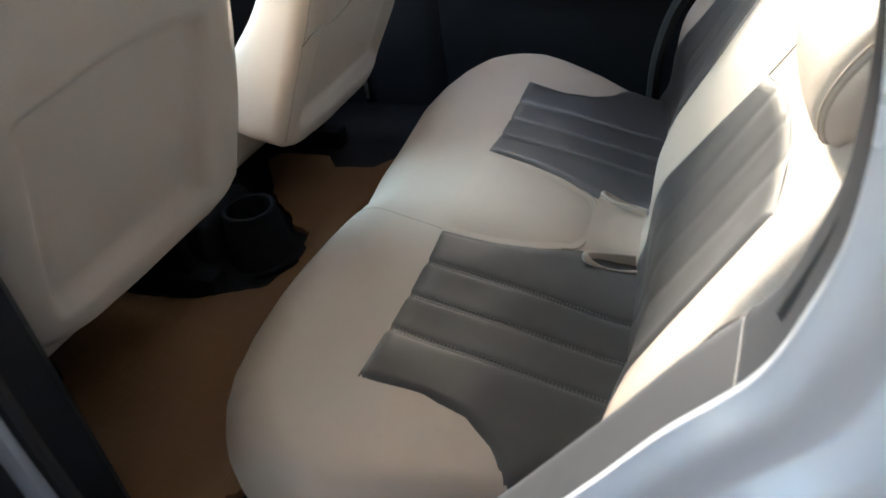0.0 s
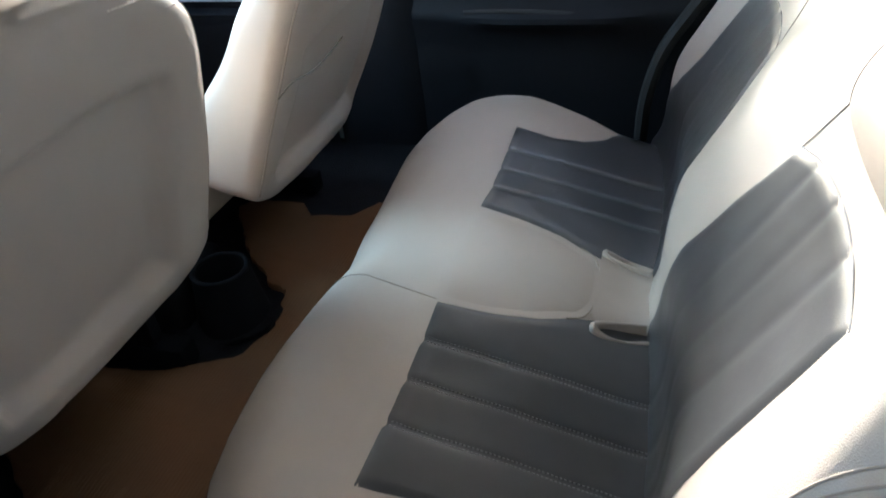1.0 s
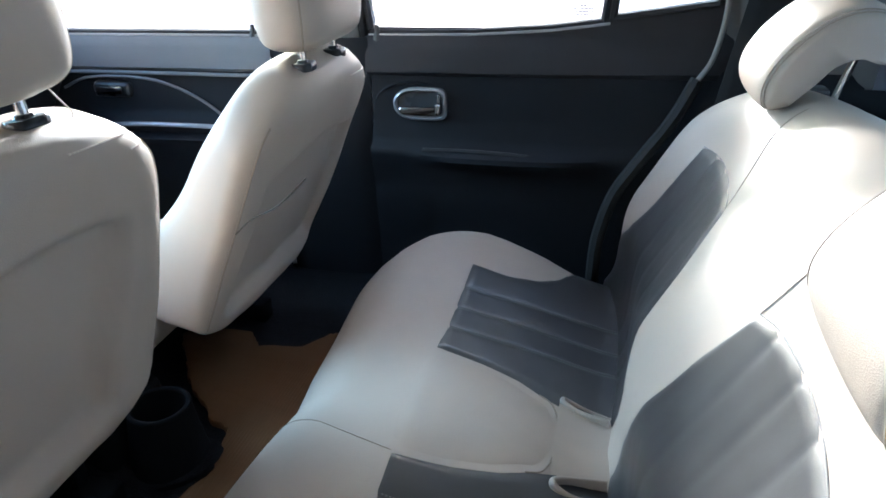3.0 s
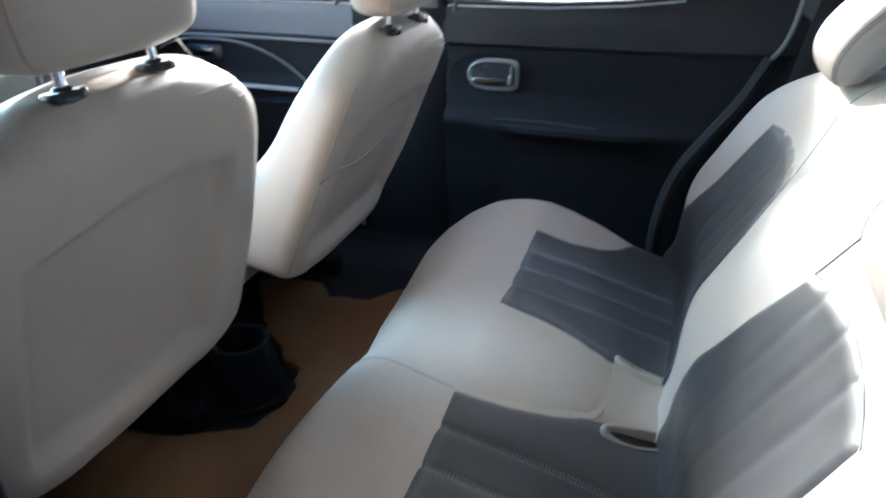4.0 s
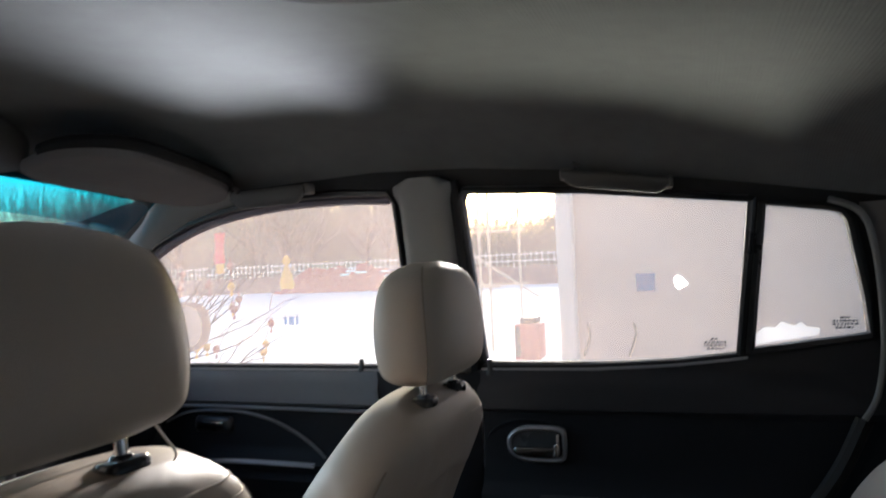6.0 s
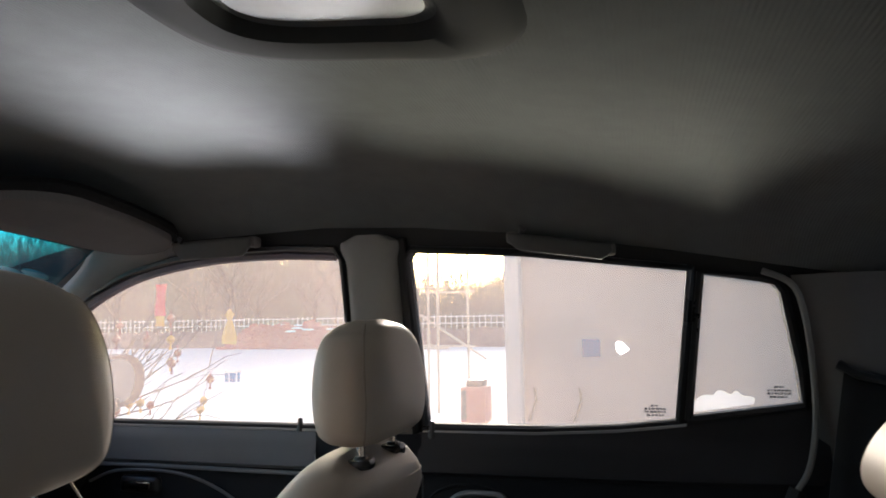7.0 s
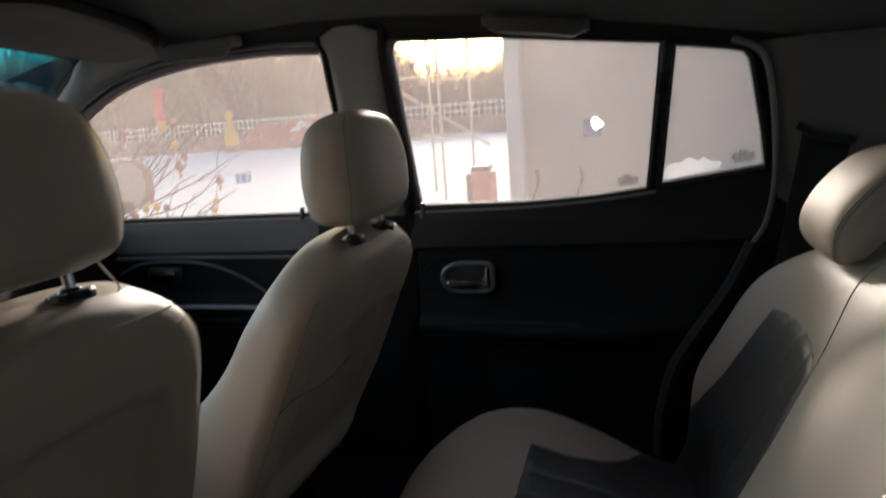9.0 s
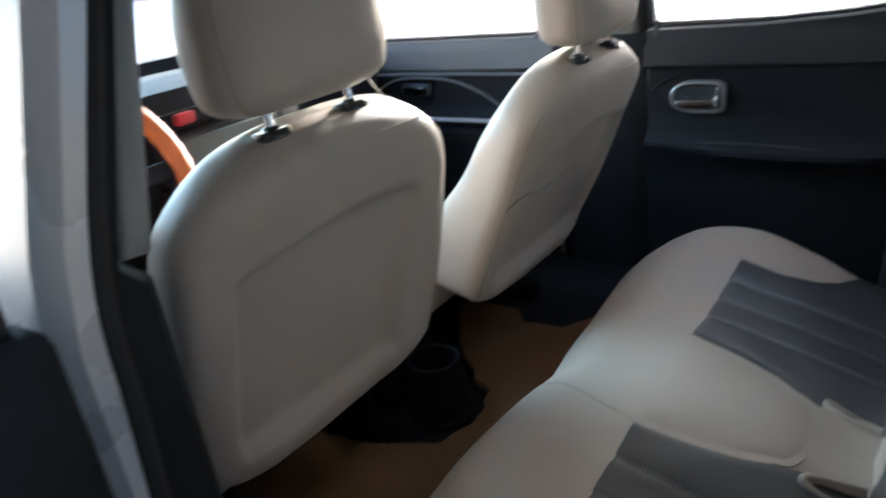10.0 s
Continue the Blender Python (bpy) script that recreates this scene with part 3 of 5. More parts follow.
def insert(inner, outer, x0, x1, surf, lift, lines, sign, ref, nu=60, nv=44, depth=0.0012, arch=None, wide=0.006):
    """A quilted panel between two edge curves y(x), on a surface, with sewn channels."""
    def fn(u, v):
        x = x0 + (x1 - x0) * v
        if arch:
            x += arch(u) * v
        y = ref[0] + (ref[1] - ref[0]) * u + (inner(x) - ref[0]) * max(0.0, 1 - u / 0.2) + (outer(x) - ref[1]) * max(0.0, (u - 0.76) / 0.24)
        groove = sum(math.exp(-(((u - k) * 0.28) / wide) ** 2) for k in lines)
        edge = min(1.0, min(u, 1 - u, v * 1.3, 1.2 * (1 - v)) / 0.03)
        pucker = 0.0005 * sum(math.exp(-(((u - k) * 0.28) / (0.6 * wide)) ** 2) for k in lines) * sstep(0.86, 1.0, v) if arch else 0.0
        wave = 0.0012 * noise.noise((x * 18, y * 18, 3))
        return surf(x, sign * y, lift * edge - depth * groove - pucker + 0.0018 + wave - 0.0020 * (1 - edge))
    us = sorted(set(span(0, 1, nu) + [k + d for k in lines for d in (-0.03, -0.015, -0.007, 0, 0.007, 0.015, 0.03)]))
    return grid(fn, us, span(0, 1, nv)), fn


def stitches(fn, lines, v0, v1, n, gap=0.011, width=0.0010):
    """Twin rows of thread along each channel."""
    bm = bmesh.new()
    for k in lines:
        for side in (-gap, gap):
            for i in range(n):
                a, b = v0 + (v1 - v0) * i / n, v0 + (v1 - v0) * (i + 0.62) / n
                p, q = fn(k + side, a), fn(k + side, b)
                w = (fn(k + side + 0.004, a) - p).normalized() * width
                up = w.cross(q - p).normalized() * 0.0008
                if up.z < 0:
                    up = -up
                c = [bm.verts.new(t) for t in (p - w, q - w, q - w * 0.3 + up, p - w * 0.3 + up, p + w, q + w, q + w * 0.3 + up, p + w * 0.3 + up)]
                for f in ((0, 1, 2, 3), (4, 7, 6, 5), (3, 2, 6, 7)):
                    bm.faces.new([c[j] for j in f])
    return bm


def cush_surf(x, y, up):
    return Vector((x, y, cushion_z(x, y) + up))


C_IN = lambda x: lin(x, (0.358, 0.117), (0.43, 0.108), (0.485, 0.094), (0.52, 0.076), (0.56, 0.062), (0.7, 0.06))
C_OUT = lambda x: lin(x, (0.358, 0.399), (0.43, 0.394), (0.48, 0.404), (0.515, 0.432), (0.535, 0.465), (0.548, 0.486), (0.575, 0.488), (0.72, 0.486))
LINES = (0.25, 0.48, 0.71)
for s in (1, -1):
    bm, fn = insert(C_IN, C_OUT, 0.358, 0.705, cush_surf, 0.002, LINES, s, (0.112, 0.399))
    panel = part("quilted_insert", bm, GREY, bench, "charcoal quilted seat panel", angle=70)
    tagged(part("stitching", stitches(fn, LINES, 0.02, 0.8, 60), THREAD, bench, "grey twin stitching", smooth=False), kind="stuff")
# cover seams: centre strip and rounded rear end of the middle panel
def seam(pts, surf, r=0.0016):
    return tube([surf(p[0], p[1], 0.0006) for p in smooth_path([(a, b, 0) for a, b in pts], 8)], r, 5)


part("front_seam", seam([(0.160, -0.050), (0.20, -0.064), (0.25, -0.080), (0.30, -0.096), (0.355, -0.112)], cush_surf, 0.0005), BEIGE_D, bench)
part("middle_seam", seam([(0.515, 0.078), (0.535, 0.066), (0.546, 0.03), (0.546, -0.03), (0.535, -0.066), (0.515, -0.078)], cush_surf, 0.0012), BEIGE_D, bench)
part("middle_pad", grid(lambda u, v: cush_surf(0.30 + 0.245 * v - 0.02 * abs(u) ** 3 * v, u * (C_IN(0.30 + 0.245 * v) - 0.003), 0.006 * (1 - max(abs(u) ** 3, v ** 9)) * sstep(0.0, 0.5, v) - 0.0025 * (1 - sstep(0, 0.3, v)) - 0.001), span(-1, 1, 31), span(0, 1, 31)), BEIGE, bench, angle=80)

# backrest, in its own slope: s up the slope, y across, n out of it
B0, EU, EN = Vector((0.634, 0, 0.684)), Vector((0.495, 0, 0.869)), Vector((-0.869, 0, 0.495))


def top_s(y):
    a = abs(y)
    if y < 0:
        a *= 1 + 0.14 * sstep(0.35, 0.54, a)
    return curve(a, (0.0, 0.376), (0.12, 0.374), (0.30, 0.355), (0.42, 0.330), (0.50, 0.285), (0.56, 0.232), (0.60, 0.170), (0.625, 0.08))


def back_n(s, y):
    a = abs(y)
    n = -0.055 * (1 - sstep(-0.13, 0.03, s))
    n += 0.016 * math.exp(-((a - 0.485) / 0.075) ** 2) * (1 - sstep(0.16, 0.34, s))
    n += 0.010 * math.exp(-(a / 0.07) ** 2)
    n -= 0.010 * math.exp(-((a - 0.26) / 0.13) ** 2) * (1 - sstep(0.18, 0.3, s))
    n -= drop(top_s(y) - s, 0.085, 0.075) + drop((0.628 if y >= 0 else 0.550) - a, 0.07 if y >= 0 else 0.045, 0.06)
    return n


def back_surf(s, y, up):
    return B0 + EU * s + EN * (back_n(s, y) + up) + Vector((0, y, 0))


def backrest(u, v):
    uu = max(-1, min(1, u))
    y = uu * (0.622 if uu > 0 else 0.544)
    t = top_s(y)
    vv = min(v, 1)
    s = -0.13 + (t + 0.13) * vv
    p = back_surf(s, y, 0)
    if v > 1:
        p = p - EN * 0.9 * (v - 1) + EU * 0.1 * (v - 1)
    if abs(u) > 1:
        p = p - EN * 0.9 * (abs(u) - 1)
    return p


rest = part("backrest", grid(backrest, [-1.1, -1.04] + dense(-1, 1, 95, 1.5) + [1.04, 1.1], [1 - t ** 1.6 for t in span(1, 0, 54)] + [1.04, 1.1, 1.14]), BEIGE, bench_seat, "beige bench backrest", angle=80)
part("backrest_board", box(-0.60, 0.60, -0.12, 0.30, -0.12, -0.075, 0.01), CARPET, rest, "black carpeted back board").matrix_world = Matrix(((0, EU.x, EN.x, B0.x), (1, 0, 0, 0), (0, EU.z, EN.z, B0.z), (0, 0, 0, 1)))
R_IN = lambda s: lin(s, (-0.13, 0.045), (-0.06, 0.052), (-0.025, 0.066), (0.0, 0.082), (0.03, 0.087), (0.10, 0.101), (0.197, 0.131), (0.3, 0.15))
R_OUT = lambda s: lin(s, (-0.13, 0.54), (-0.05, 0.50), (-0.02, 0.462), (0.0, 0.436), (0.03, 0.417), (0.08, 0.405), (0.14, 0.398), (0.196, 0.390), (0.3, 0.385))
for s in (1, -1):
    bm, fn = insert(R_IN, R_OUT, -0.15, 0.196, back_surf, 0.0012, LINES, s, (0.105, 0.400), depth=0.0009, wide=0.010, arch=lambda u: 0.017 * math.sin(math.pi * u))
    panel = part("quilted_insert", bm, GREY, rest, "charcoal quilted backrest panel", angle=70)
    part("panel_piping", tube([fn(u, 1.0) + EN * 0.0006 for u in span(0, 1, 24)], 0.0009, 5), THREAD, rest)
    part("cover_seam", tube([back_surf(a, s * b, 0.0004) for a, b in [(a, lin(a, (0.197, 0.131), (0.24, 0.142), (0.29, 0.158), (0.34, 0.175))) for a in span(0.197, 0.34, 30)]], 0.0006, 5), BEIGE_D, rest)
    if s > 0:
        part("side_seam", tube([back_surf(a, b, 0.0006) for a, b in ((-0.01, 0.578), (0.06, 0.588), (0.12, 0.585), (0.19, 0.56), (0.25, 0.515))], 0.0016, 5), BEIGE_D, rest)
    else:
        for dy in (0.0, 0.007):
            part("side_seam", tube([back_surf(a, -0.496 - dy, 0.0005) for a in span(-0.02, 0.27, 40)], 0.0010, 5), BEIGE_D, rest)

# belt flap between the inserts, with two belt buckles
flap = thing("belt_flap", "beige fabric flap between the rear seat cushions", "seat flap")
part("flap_cloth", grid(lambda u, v: Vector((0.545 + 0.13 * v, u * (0.072 - 0.006 * v), cushion_z(0.545 + 0.13 * v, 0) + 0.006 + 0.006 * (1 - u ** 4) - 0.004 * math.sin(3 * v))), span(-1, 1, 21), span(0, 1, 12)), BEIGE, flap)


def buckle_pocket(y, side):
    """A cloth pocket whose rolled lip runs round its front end and back under the backrest; its lining dark."""
    t = thing("belt_pocket", "beige sewn belt pocket with a dark brown opening", "seat belt pocket", "belt pockets")
    plan = [(0.092, -0.016), (0.060, -0.020), (0.030, -0.020), (0.009, -0.014), (0.000, -0.002), (0.006, 0.011), (0.024, 0.022), (0.055, 0.028), (0.092, 0.026)]
    path = smooth_path([(0.74 * a, 0.45 * side * b, 0) for a, b in plan], 5)
    rings, inner = [], []
    for k, q in enumerate(path):
        d = (path[min(k + 1, len(path) - 1)] - path[max(k - 1, 0)]).normalized()
        n = Vector((d.y, -d.x, 0)) * side
        f = k / (len(path) - 1)
        top = 0.006 - 0.10 * q.x + 0.004 * math.exp(-(q.x / 0.02) ** 2) * (1 if f < 0.62 else 0.6) - 0.012 * sstep(0.55, 0.9, f)
        wide = 0.0022 + 0.0020 * math.exp(-(q.x / 0.016) ** 2)
        rings.append([Vector((q.x, q.y, top)) + n * (wide * math.cos(a)) + Vector((0, 0, 0.004 * math.sin(a) if math.sin(a) > 0 else 0.020 * math.sin(a))) for a in [2 * math.pi * i / 12 for i in range(12)]])
        inner.append(Vector((0.05 + (q.x - 0.05) * 0.9, q.y * 0.85, top - 0.010)))
    part("pocket_wall", loft(rings), BEIGE, t, angle=70)
    half = len(inner) // 2
    part("pocket_lining", grid(lambda u, v: inner[v].lerp(inner[len(inner) - 1 - v], u) - Vector((0, 0, 0.010 * math.sin(math.pi * u))), span(0, 1, 9), range(half)), DARKB, t, "shadowed brown lining")
    t.matrix_world = pose(0.549, y, cushion_z(0.56, y) + 0.003, 0, 0, -14 * side)


DARKB = mat("brown_lining", (0.16, 0.12, 0.09), 0.9)
buckle_pocket(0.073, 1)
buckle_pocket(-0.089, -1)


# rear headrests: a hooked pad that hangs over the backrest's top
def rear_headrest(yc, dx, dz):
    h = thing("rear_headrest", "beige leatherette hooked headrest on chrome posts", "headrest", "rear headrests")
    front = [(0.782, 0.960), (0.773, 0.966), (0.771, 0.985), (0.778, 1.006), (0.793, 1.029), (0.815, 1.052), (0.838, 1.069), (0.868, 1.079), (0.897, 1.075), (0.916, 1.060), (0.921, 1.038), (0.908, 1.020)]
    hollow = [(0.890, 1.021), (0.872, 1.026), (0.845, 1.015), (0.826, 0.993), (0.800, 0.966)]
    prof = smooth_path([(a, b, 0) for a, b in front + hollow], 3)
    nf = 3 * (len(front) - 1)
    mid = [(p + prof[min(len(prof) - 1, len(prof) - 1 - k // 2)]) / 2 for k, p in enumerate(prof)]
    rings = []
    for y in [-0.1085, -0.107, -0.104, -0.0995] + span(-0.096, 0.096, 15) + [0.0995, 0.104, 0.107, 0.1085]:
        side = max(0.0, (abs(y) - 0.0985) / 0.010)
        swell = 0.015 * math.sqrt(max(0.0, 1 - (y / 0.0985) ** 2)) ** 0.9
        ring = []
        for k, p in enumerate(prof):
            t = (prof[min(k + 1, len(prof) - 1)] - prof[max(k - 1, 0)]).normalized()
            out = Vector((-t.y, t.x, 0))
            w = math.sin(math.pi * min(1.0, k / nf)) ** 0.5 if k < nf else 0.0
            w *= 1 - 0.55 * sstep(0.45, 0.9, k / nf)
            q = p + out * swell * w
            q = q + (Vector((0.822, 1.030, 0)) - q) * 0.30 * side ** 2 * (1 if k < nf else 0.2)
            ring.append(Vector((q.x, y, q.y)))
        rings.append(ring)
    part("pad", loft(rings), BEIGE, h, angle=75)
    for y in (-0.094, -0.0995, 0.094, 0.0995):
        ring = min(rings, key=lambda r: abs(r[0].y - y))
        part("pad_seam", tube([r for r in ring[2:nf - 6]], 0.0012, 5), BEIGE_D, h)
    for dy in (-0.06, 0.06):
        part("post", tube([(0.858, dy, 0.950), (0.880, dy, 1.03)], 0.005, 10), CHROME, h, "chrome post")
        part("post_collar", box(0.845, 0.885, dy - 0.018, dy + 0.018, 0.940, 0.956, 0.004), BLACK_S, h)
    h.matrix_world = Matrix.Translation((dx, yc, dz))


rear_headrest(0.305, 0.0, 0.0)
rear_headrest(-0.290, -0.020, -0.050)


# ---- front seats ----
BEIGE_L = mat("pale_thread", (0.70, 0.64, 0.56), 0.7)
COLLAR = mat("glossy_black_plastic", (0.022, 0.023, 0.026), 0.2, spread=0.1)


def front_seat(name, label, base, lean, length, head_lean, foot, rim=(0.152, 0.152)):
    seat = thing(name, label, "car seat", "front seats")
    m = pose(*base, 0, lean, 0)
    L = length
    N = 128

    def ring(s):
        k = s / L
        w = curve(k, (0, 0.178), (0.04, 0.196), (0.12, 0.203), (0.3, 0.212), (0.6, 0.217), (0.8, 0.210), (0.9, 0.190), (0.96, 0.158), (1.0, 0.115))
        t = curve(k, (0, 0.036), (0.03, 0.047), (0.12, 0.050), (0.5, 0.052), (0.8, 0.050), (0.92, 0.046), (0.97, 0.036), (1.0, 0.018))
        top = 0.018 * sstep(0.86, 1.0, k)
        out = []
        for i in range(N):
            low = 0.0
            a = 2 * math.pi * i / N
            y, r = w * sup(math.cos(a), 0.55), t * sup(math.sin(a), 0.62)
            if r < 0:
                r = r * (1.25 + foot * (1 - sstep(0.05, 0.65, k))) - 0.03 * (abs(y) / w) ** 4 * sstep(0.1, 0.3, k) * (1 - sstep(0.6, 0.95, k))
                y *= 1 - 0.10 * abs(r) / 0.08
                low = 0.45 * r * (1 - sstep(0.0, 0.35, k)) * (foot > 1)
            else:
                edge = rim[y > 0] - (0.036 * (1 - sstep(0.30, 0.62, k)) if y > 0 and foot < 1 else 0)
                inset = (1 - sstep(edge, edge + (0.026 if y > 0 or foot > 1 else 0.016), abs(y))) * sstep(0.10, 0.15, k) * (1 - sstep(0.71, 0.76, k + 0.06 * (abs(y) / 0.17) ** 2))
                r -= 0.021 * inset
                r += 0.003 * noise.noise((y * 9, s * 9, base[1] * 5)) + 0.0010 * noise.noise((y * 30, s * 22, base[1] * 7))
            drop_z = -0.035 * (abs(y) / 0.23) ** 2.2 * sstep(0.75, 1.0, k)
            if y < 0 and foot < 1:
                y -= 0.014 * (1 - sstep(0.2, 0.7, k))
            out.append(Vector((r, y, s + drop_z + low)))
        return out
    body = part("backrest", loft([ring(s * L) for s in [0, 0.02, 0.05, 0.09, 0.11, 0.13, 0.15, 0.18] + span(0.22, 0.62, 12) + [0.65, 0.67, 0.69, 0.71, 0.73, 0.75, 0.77, 0.79, 0.81, 0.83, 0.85, 0.87, 0.89, 0.91, 0.925, 0.94, 0.95, 0.96, 0.97, 0.98, 0.985, 0.99, 0.995, 1.0]]), BEIGE, seat, angle=80)
    body.matrix_basis = m
    # piping down the sides
    for i in ((8, N // 2 - 8) if foot > 1 else (8,)):
        part("side_seam", tube([ring(k * L)[i] * 1.0 for k in span(0.06, 0.9, 40)], 0.0018, 5), BEIGE_D, seat).matrix_basis = m
    part("shoulder_seam", tube([ring(L * 0.90)[i] for i in range(6, 20)], 0.0008, 5), BEIGE_D, seat).matrix_basis = m
    bm = bmesh.new()
    for i in range(5, 30):
        a, b = ring(L * 0.945)[i], ring(L * 0.945)[i + 1]
        for k in (0.0, 0.5):
            p, q = a.lerp(b, k), a.lerp(b, k + 0.3)
            tube([p, p.lerp(q, 0.5) * 1.0006, q], 0.0011, 5, bm)
    tagged(part("stitching", bm, BEIGE_L, seat, "pale dotted shoulder stitching"), kind="stuff").matrix_basis = m
    # headrest
    hm = m @ pose(0, -0.008 if base[1] < 0 else 0.0, L, 0, head_lean, 0)

    def hring(k):
        z = 0.018 + 0.160 * k
        w = curve(k, (0, 0.080), (0.04, 0.104), (0.12, 0.118), (0.35, 0.123), (0.6, 0.120), (0.8, 0.108), (0.9, 0.092), (0.96, 0.072), (1, 0.04))
        t = curve(k, (0, 0.022), (0.04, 0.038), (0.12, 0.050), (0.4, 0.056), (0.75, 0.050), (0.9, 0.040), (0.96, 0.03), (1, 0.016))
        return [Vector((t * sup(math.sin(a), 0.75) - 0.004, w * sup(math.cos(a), 0.62), z - 0.004 * math.cos(a) ** 2 * (k > 0.9))) for a in [2 * math.pi * i / 72 for i in range(72)]]
    part("headrest", loft([hring(k) for k in [0, 0.01, 0.02, 0.035, 0.05, 0.075, 0.1, 0.13, 0.17] + span(0.22, 0.82, 22) + [0.85, 0.88, 0.905, 0.93, 0.95, 0.965, 0.98, 0.99, 1]]), BEIGE, seat, "beige padded headrest", angle=75).matrix_basis = hm
    for i in (6, 30):
        part("headrest_seam", tube([hring(k)[i] for k in span(0.02, 0.97, 30)], 0.0014, 5), BEIGE_D, seat).matrix_basis = hm
    for dy in (-0.06, 0.06):
        part("post", tube([(0, dy, -0.03), (0.0, dy, 0.05)], 0.0055, 10), CHROME, seat, "chrome headrest post").matrix_basis = hm
        collar = [[Vector((kx * sup(math.cos(a), 0.7), dy + ky * sup(math.sin(a), 0.7), z)) for a in [2 * math.pi * i / 28 for i in range(28)]] for kx, ky, z in ((0.015, 0.019, -0.018), (0.0165, 0.0205, -0.008), (0.0165, 0.0205, -0.002), (0.0145, 0.0185, 0.001), (0.008, 0.009, 0.0015), (0.0075, 0.0075, 0.004), (0.006, 0.006, 0.0045))]
        part("post_collar", loft(collar), COLLAR, seat, "black plastic post collar", angle=50).matrix_basis = hm
    if base[1] < 0:
        part("cord", tube(smooth_path([(0.012, 0.083, 0.024), (0.017, 0.088, 0.010), (0.021, 0.094, -0.004), (0.020, 0.092, -0.010)], 5), 0.0009, 6), BEIGE, seat, "loose beige cover cord").matrix_basis = hm
    # base cushion and its frame
    part("seat_cushion", box(base[0] - 0.52, base[0] - 0.10, base[1] - 0.215, base[1] + 0.215, 0.53, base[2] + 0.02, 0.035, 4), BEIGE, seat)
    for dy in (-0.17, 0.17):
        part("seat_rail", box(base[0] - 0.42, base[0] - 0.06, base[1] + dy - 0.02, base[1] + dy + 0.02, FLOOR, FLOOR + 0.045, 0.006), CARPET_D, seat)
        part("seat_leg", box(base[0] - 0.16, base[0] - 0.11, base[1] + dy - 0.012, base[1] + dy + 0.012, FLOOR + 0.04, 0.55, 0.005), CARPET_D, seat)
    return seat


front_seat("bucket_seat", "upright beige leatherette driver's seat behind the wheel", (-0.005, -0.281, 0.655), 12, 0.395, -18, 0.75, (0.156, 0.106))
passenger = front_seat("bucket_seat", "reclined beige leatherette passenger seat beside the far door", (-0.035, 0.27, 0.61), 25, 0.44, -27, 1.7)

# dark line laid on for the shade in a crease of the cover
part("side_crease", tube(smooth_path([(0.088, 0.062, 0.800), (0.118, 0.058, 0.826), (0.162, 0.056, 0.850), (0.205, 0.060, 0.890)], 5), 0.0012, 6), CREASE_D, passenger)

# ---- centre console, mats ----
console = thing("centre_console", "black plastic centre console with a round cup holder", "console")
part("console_body", box(-0.75, -0.10, -0.075, 0.085, FLOOR, 0.53, 0.02, 3), CARPET_D, console)
part("console_tail", loft([[Vector((-0.055 + r * math.cos(a), 0.002 + r * math.sin(a), z)) for a in [2 * math.pi * i / 28 for i in range(28)]] for r, z in ((0.066, FLOOR), (0.060, 0.44), (0.052, 0.49), (0.047, 0.528))], False), CARPET_D, console)
part("cup_ring", tube([(-0.055 + 0.044 * math.cos(a), 0.002 + 0.044 * math.sin(a), 0.529) for a in span(0, 2 * math.pi, 33)], 0.0045, 8), CARPET_D, console, "black cup holder rim")
part("cup_well", loft([[Vector((-0.055 + r * math.cos(a), 0.002 + r * math.sin(a), z)) for a in [2 * math.pi * i / 24 for i in range(24)]] for r, z in ((0.043, 0.529), (0.039, 0.46), (0.036, 0.45), (0.005, 0.449))], False), CARPET_D, console)


def floor_mat(name, label, outline, z):
    t = thing(name, label, "car mat", "floor mats")
    part("mat_sheet", plate(outline, [], 0.010, lambda u, v, w: Vector((u, v, z + w + 0.003 * noise.noise((u * 9, v * 9, 0)))), 0.003), MAT_B, t)
    return t


def ragged(pts, amp, seed, n=5):
    rng = random.Random(seed)
    out = []
    for i, p in enumerate(pts):
        q = pts[(i + 1) % len(pts)]
        for k in range(n):
            t = k / n
            out.append((p[0] + (q[0] - p[0]) * t + rng.uniform(-amp, amp), p[1] + (q[1] - p[1]) * t + rng.uniform(-amp, amp)))
    return out


floor_mat("rear_floor_mat", "brown woven floor mat cut roughly round the console", ragged([(-0.45, -0.22), (-0.22, -0.335), (-0.12, -0.405), (-0.045, -0.455), (0.0, -0.472), (0.012, -0.50), (0.10, -0.515), (0.175, -0.48), (0.20, -0.43), (0.30, -0.40), (0.30, 0.40), (0.10, 0.39), (0.065, 0.385), (0.03, 0.33), (-0.065, 0.32), (-0.10, 0.365), (-0.215, 0.36), (-0.235, 0.33), (-0.18, 0.26), (-0.145, 0.20), (-0.10, 0.16), (-0.04, 0.10), (0.006, 0.080), (0.030, -0.015), (0.012, -0.085), (-0.06, -0.128), (-0.105, -0.148), (-0.20, -0.157), (-0.45, -0.15)], 0.004, 3), FLOOR + 0.007)
wrap = thing("carpet_flap", "black carpet showing in the cut-out of the mat", "carpet flap")
part("flap_sheet", grid(lambda u, v: Vector((-0.42 + 0.45 * v - 0.09 * u * u * v, 0.005 + 0.150 * u * (1 - 0.45 * v * v) + 0.01 * noise.noise((u * 6, v * 6, 1)), FLOOR + 0.006 + 0.012 * (1 - abs(u) ** 1.5))), span(-1, 1, 25), span(0, 1, 20)), CARPET, wrap)

# ---- near side: pillar, belt, open doorway ----
def pillar_lean(z):
    return 0.32 * max(0.0, z - 0.97)


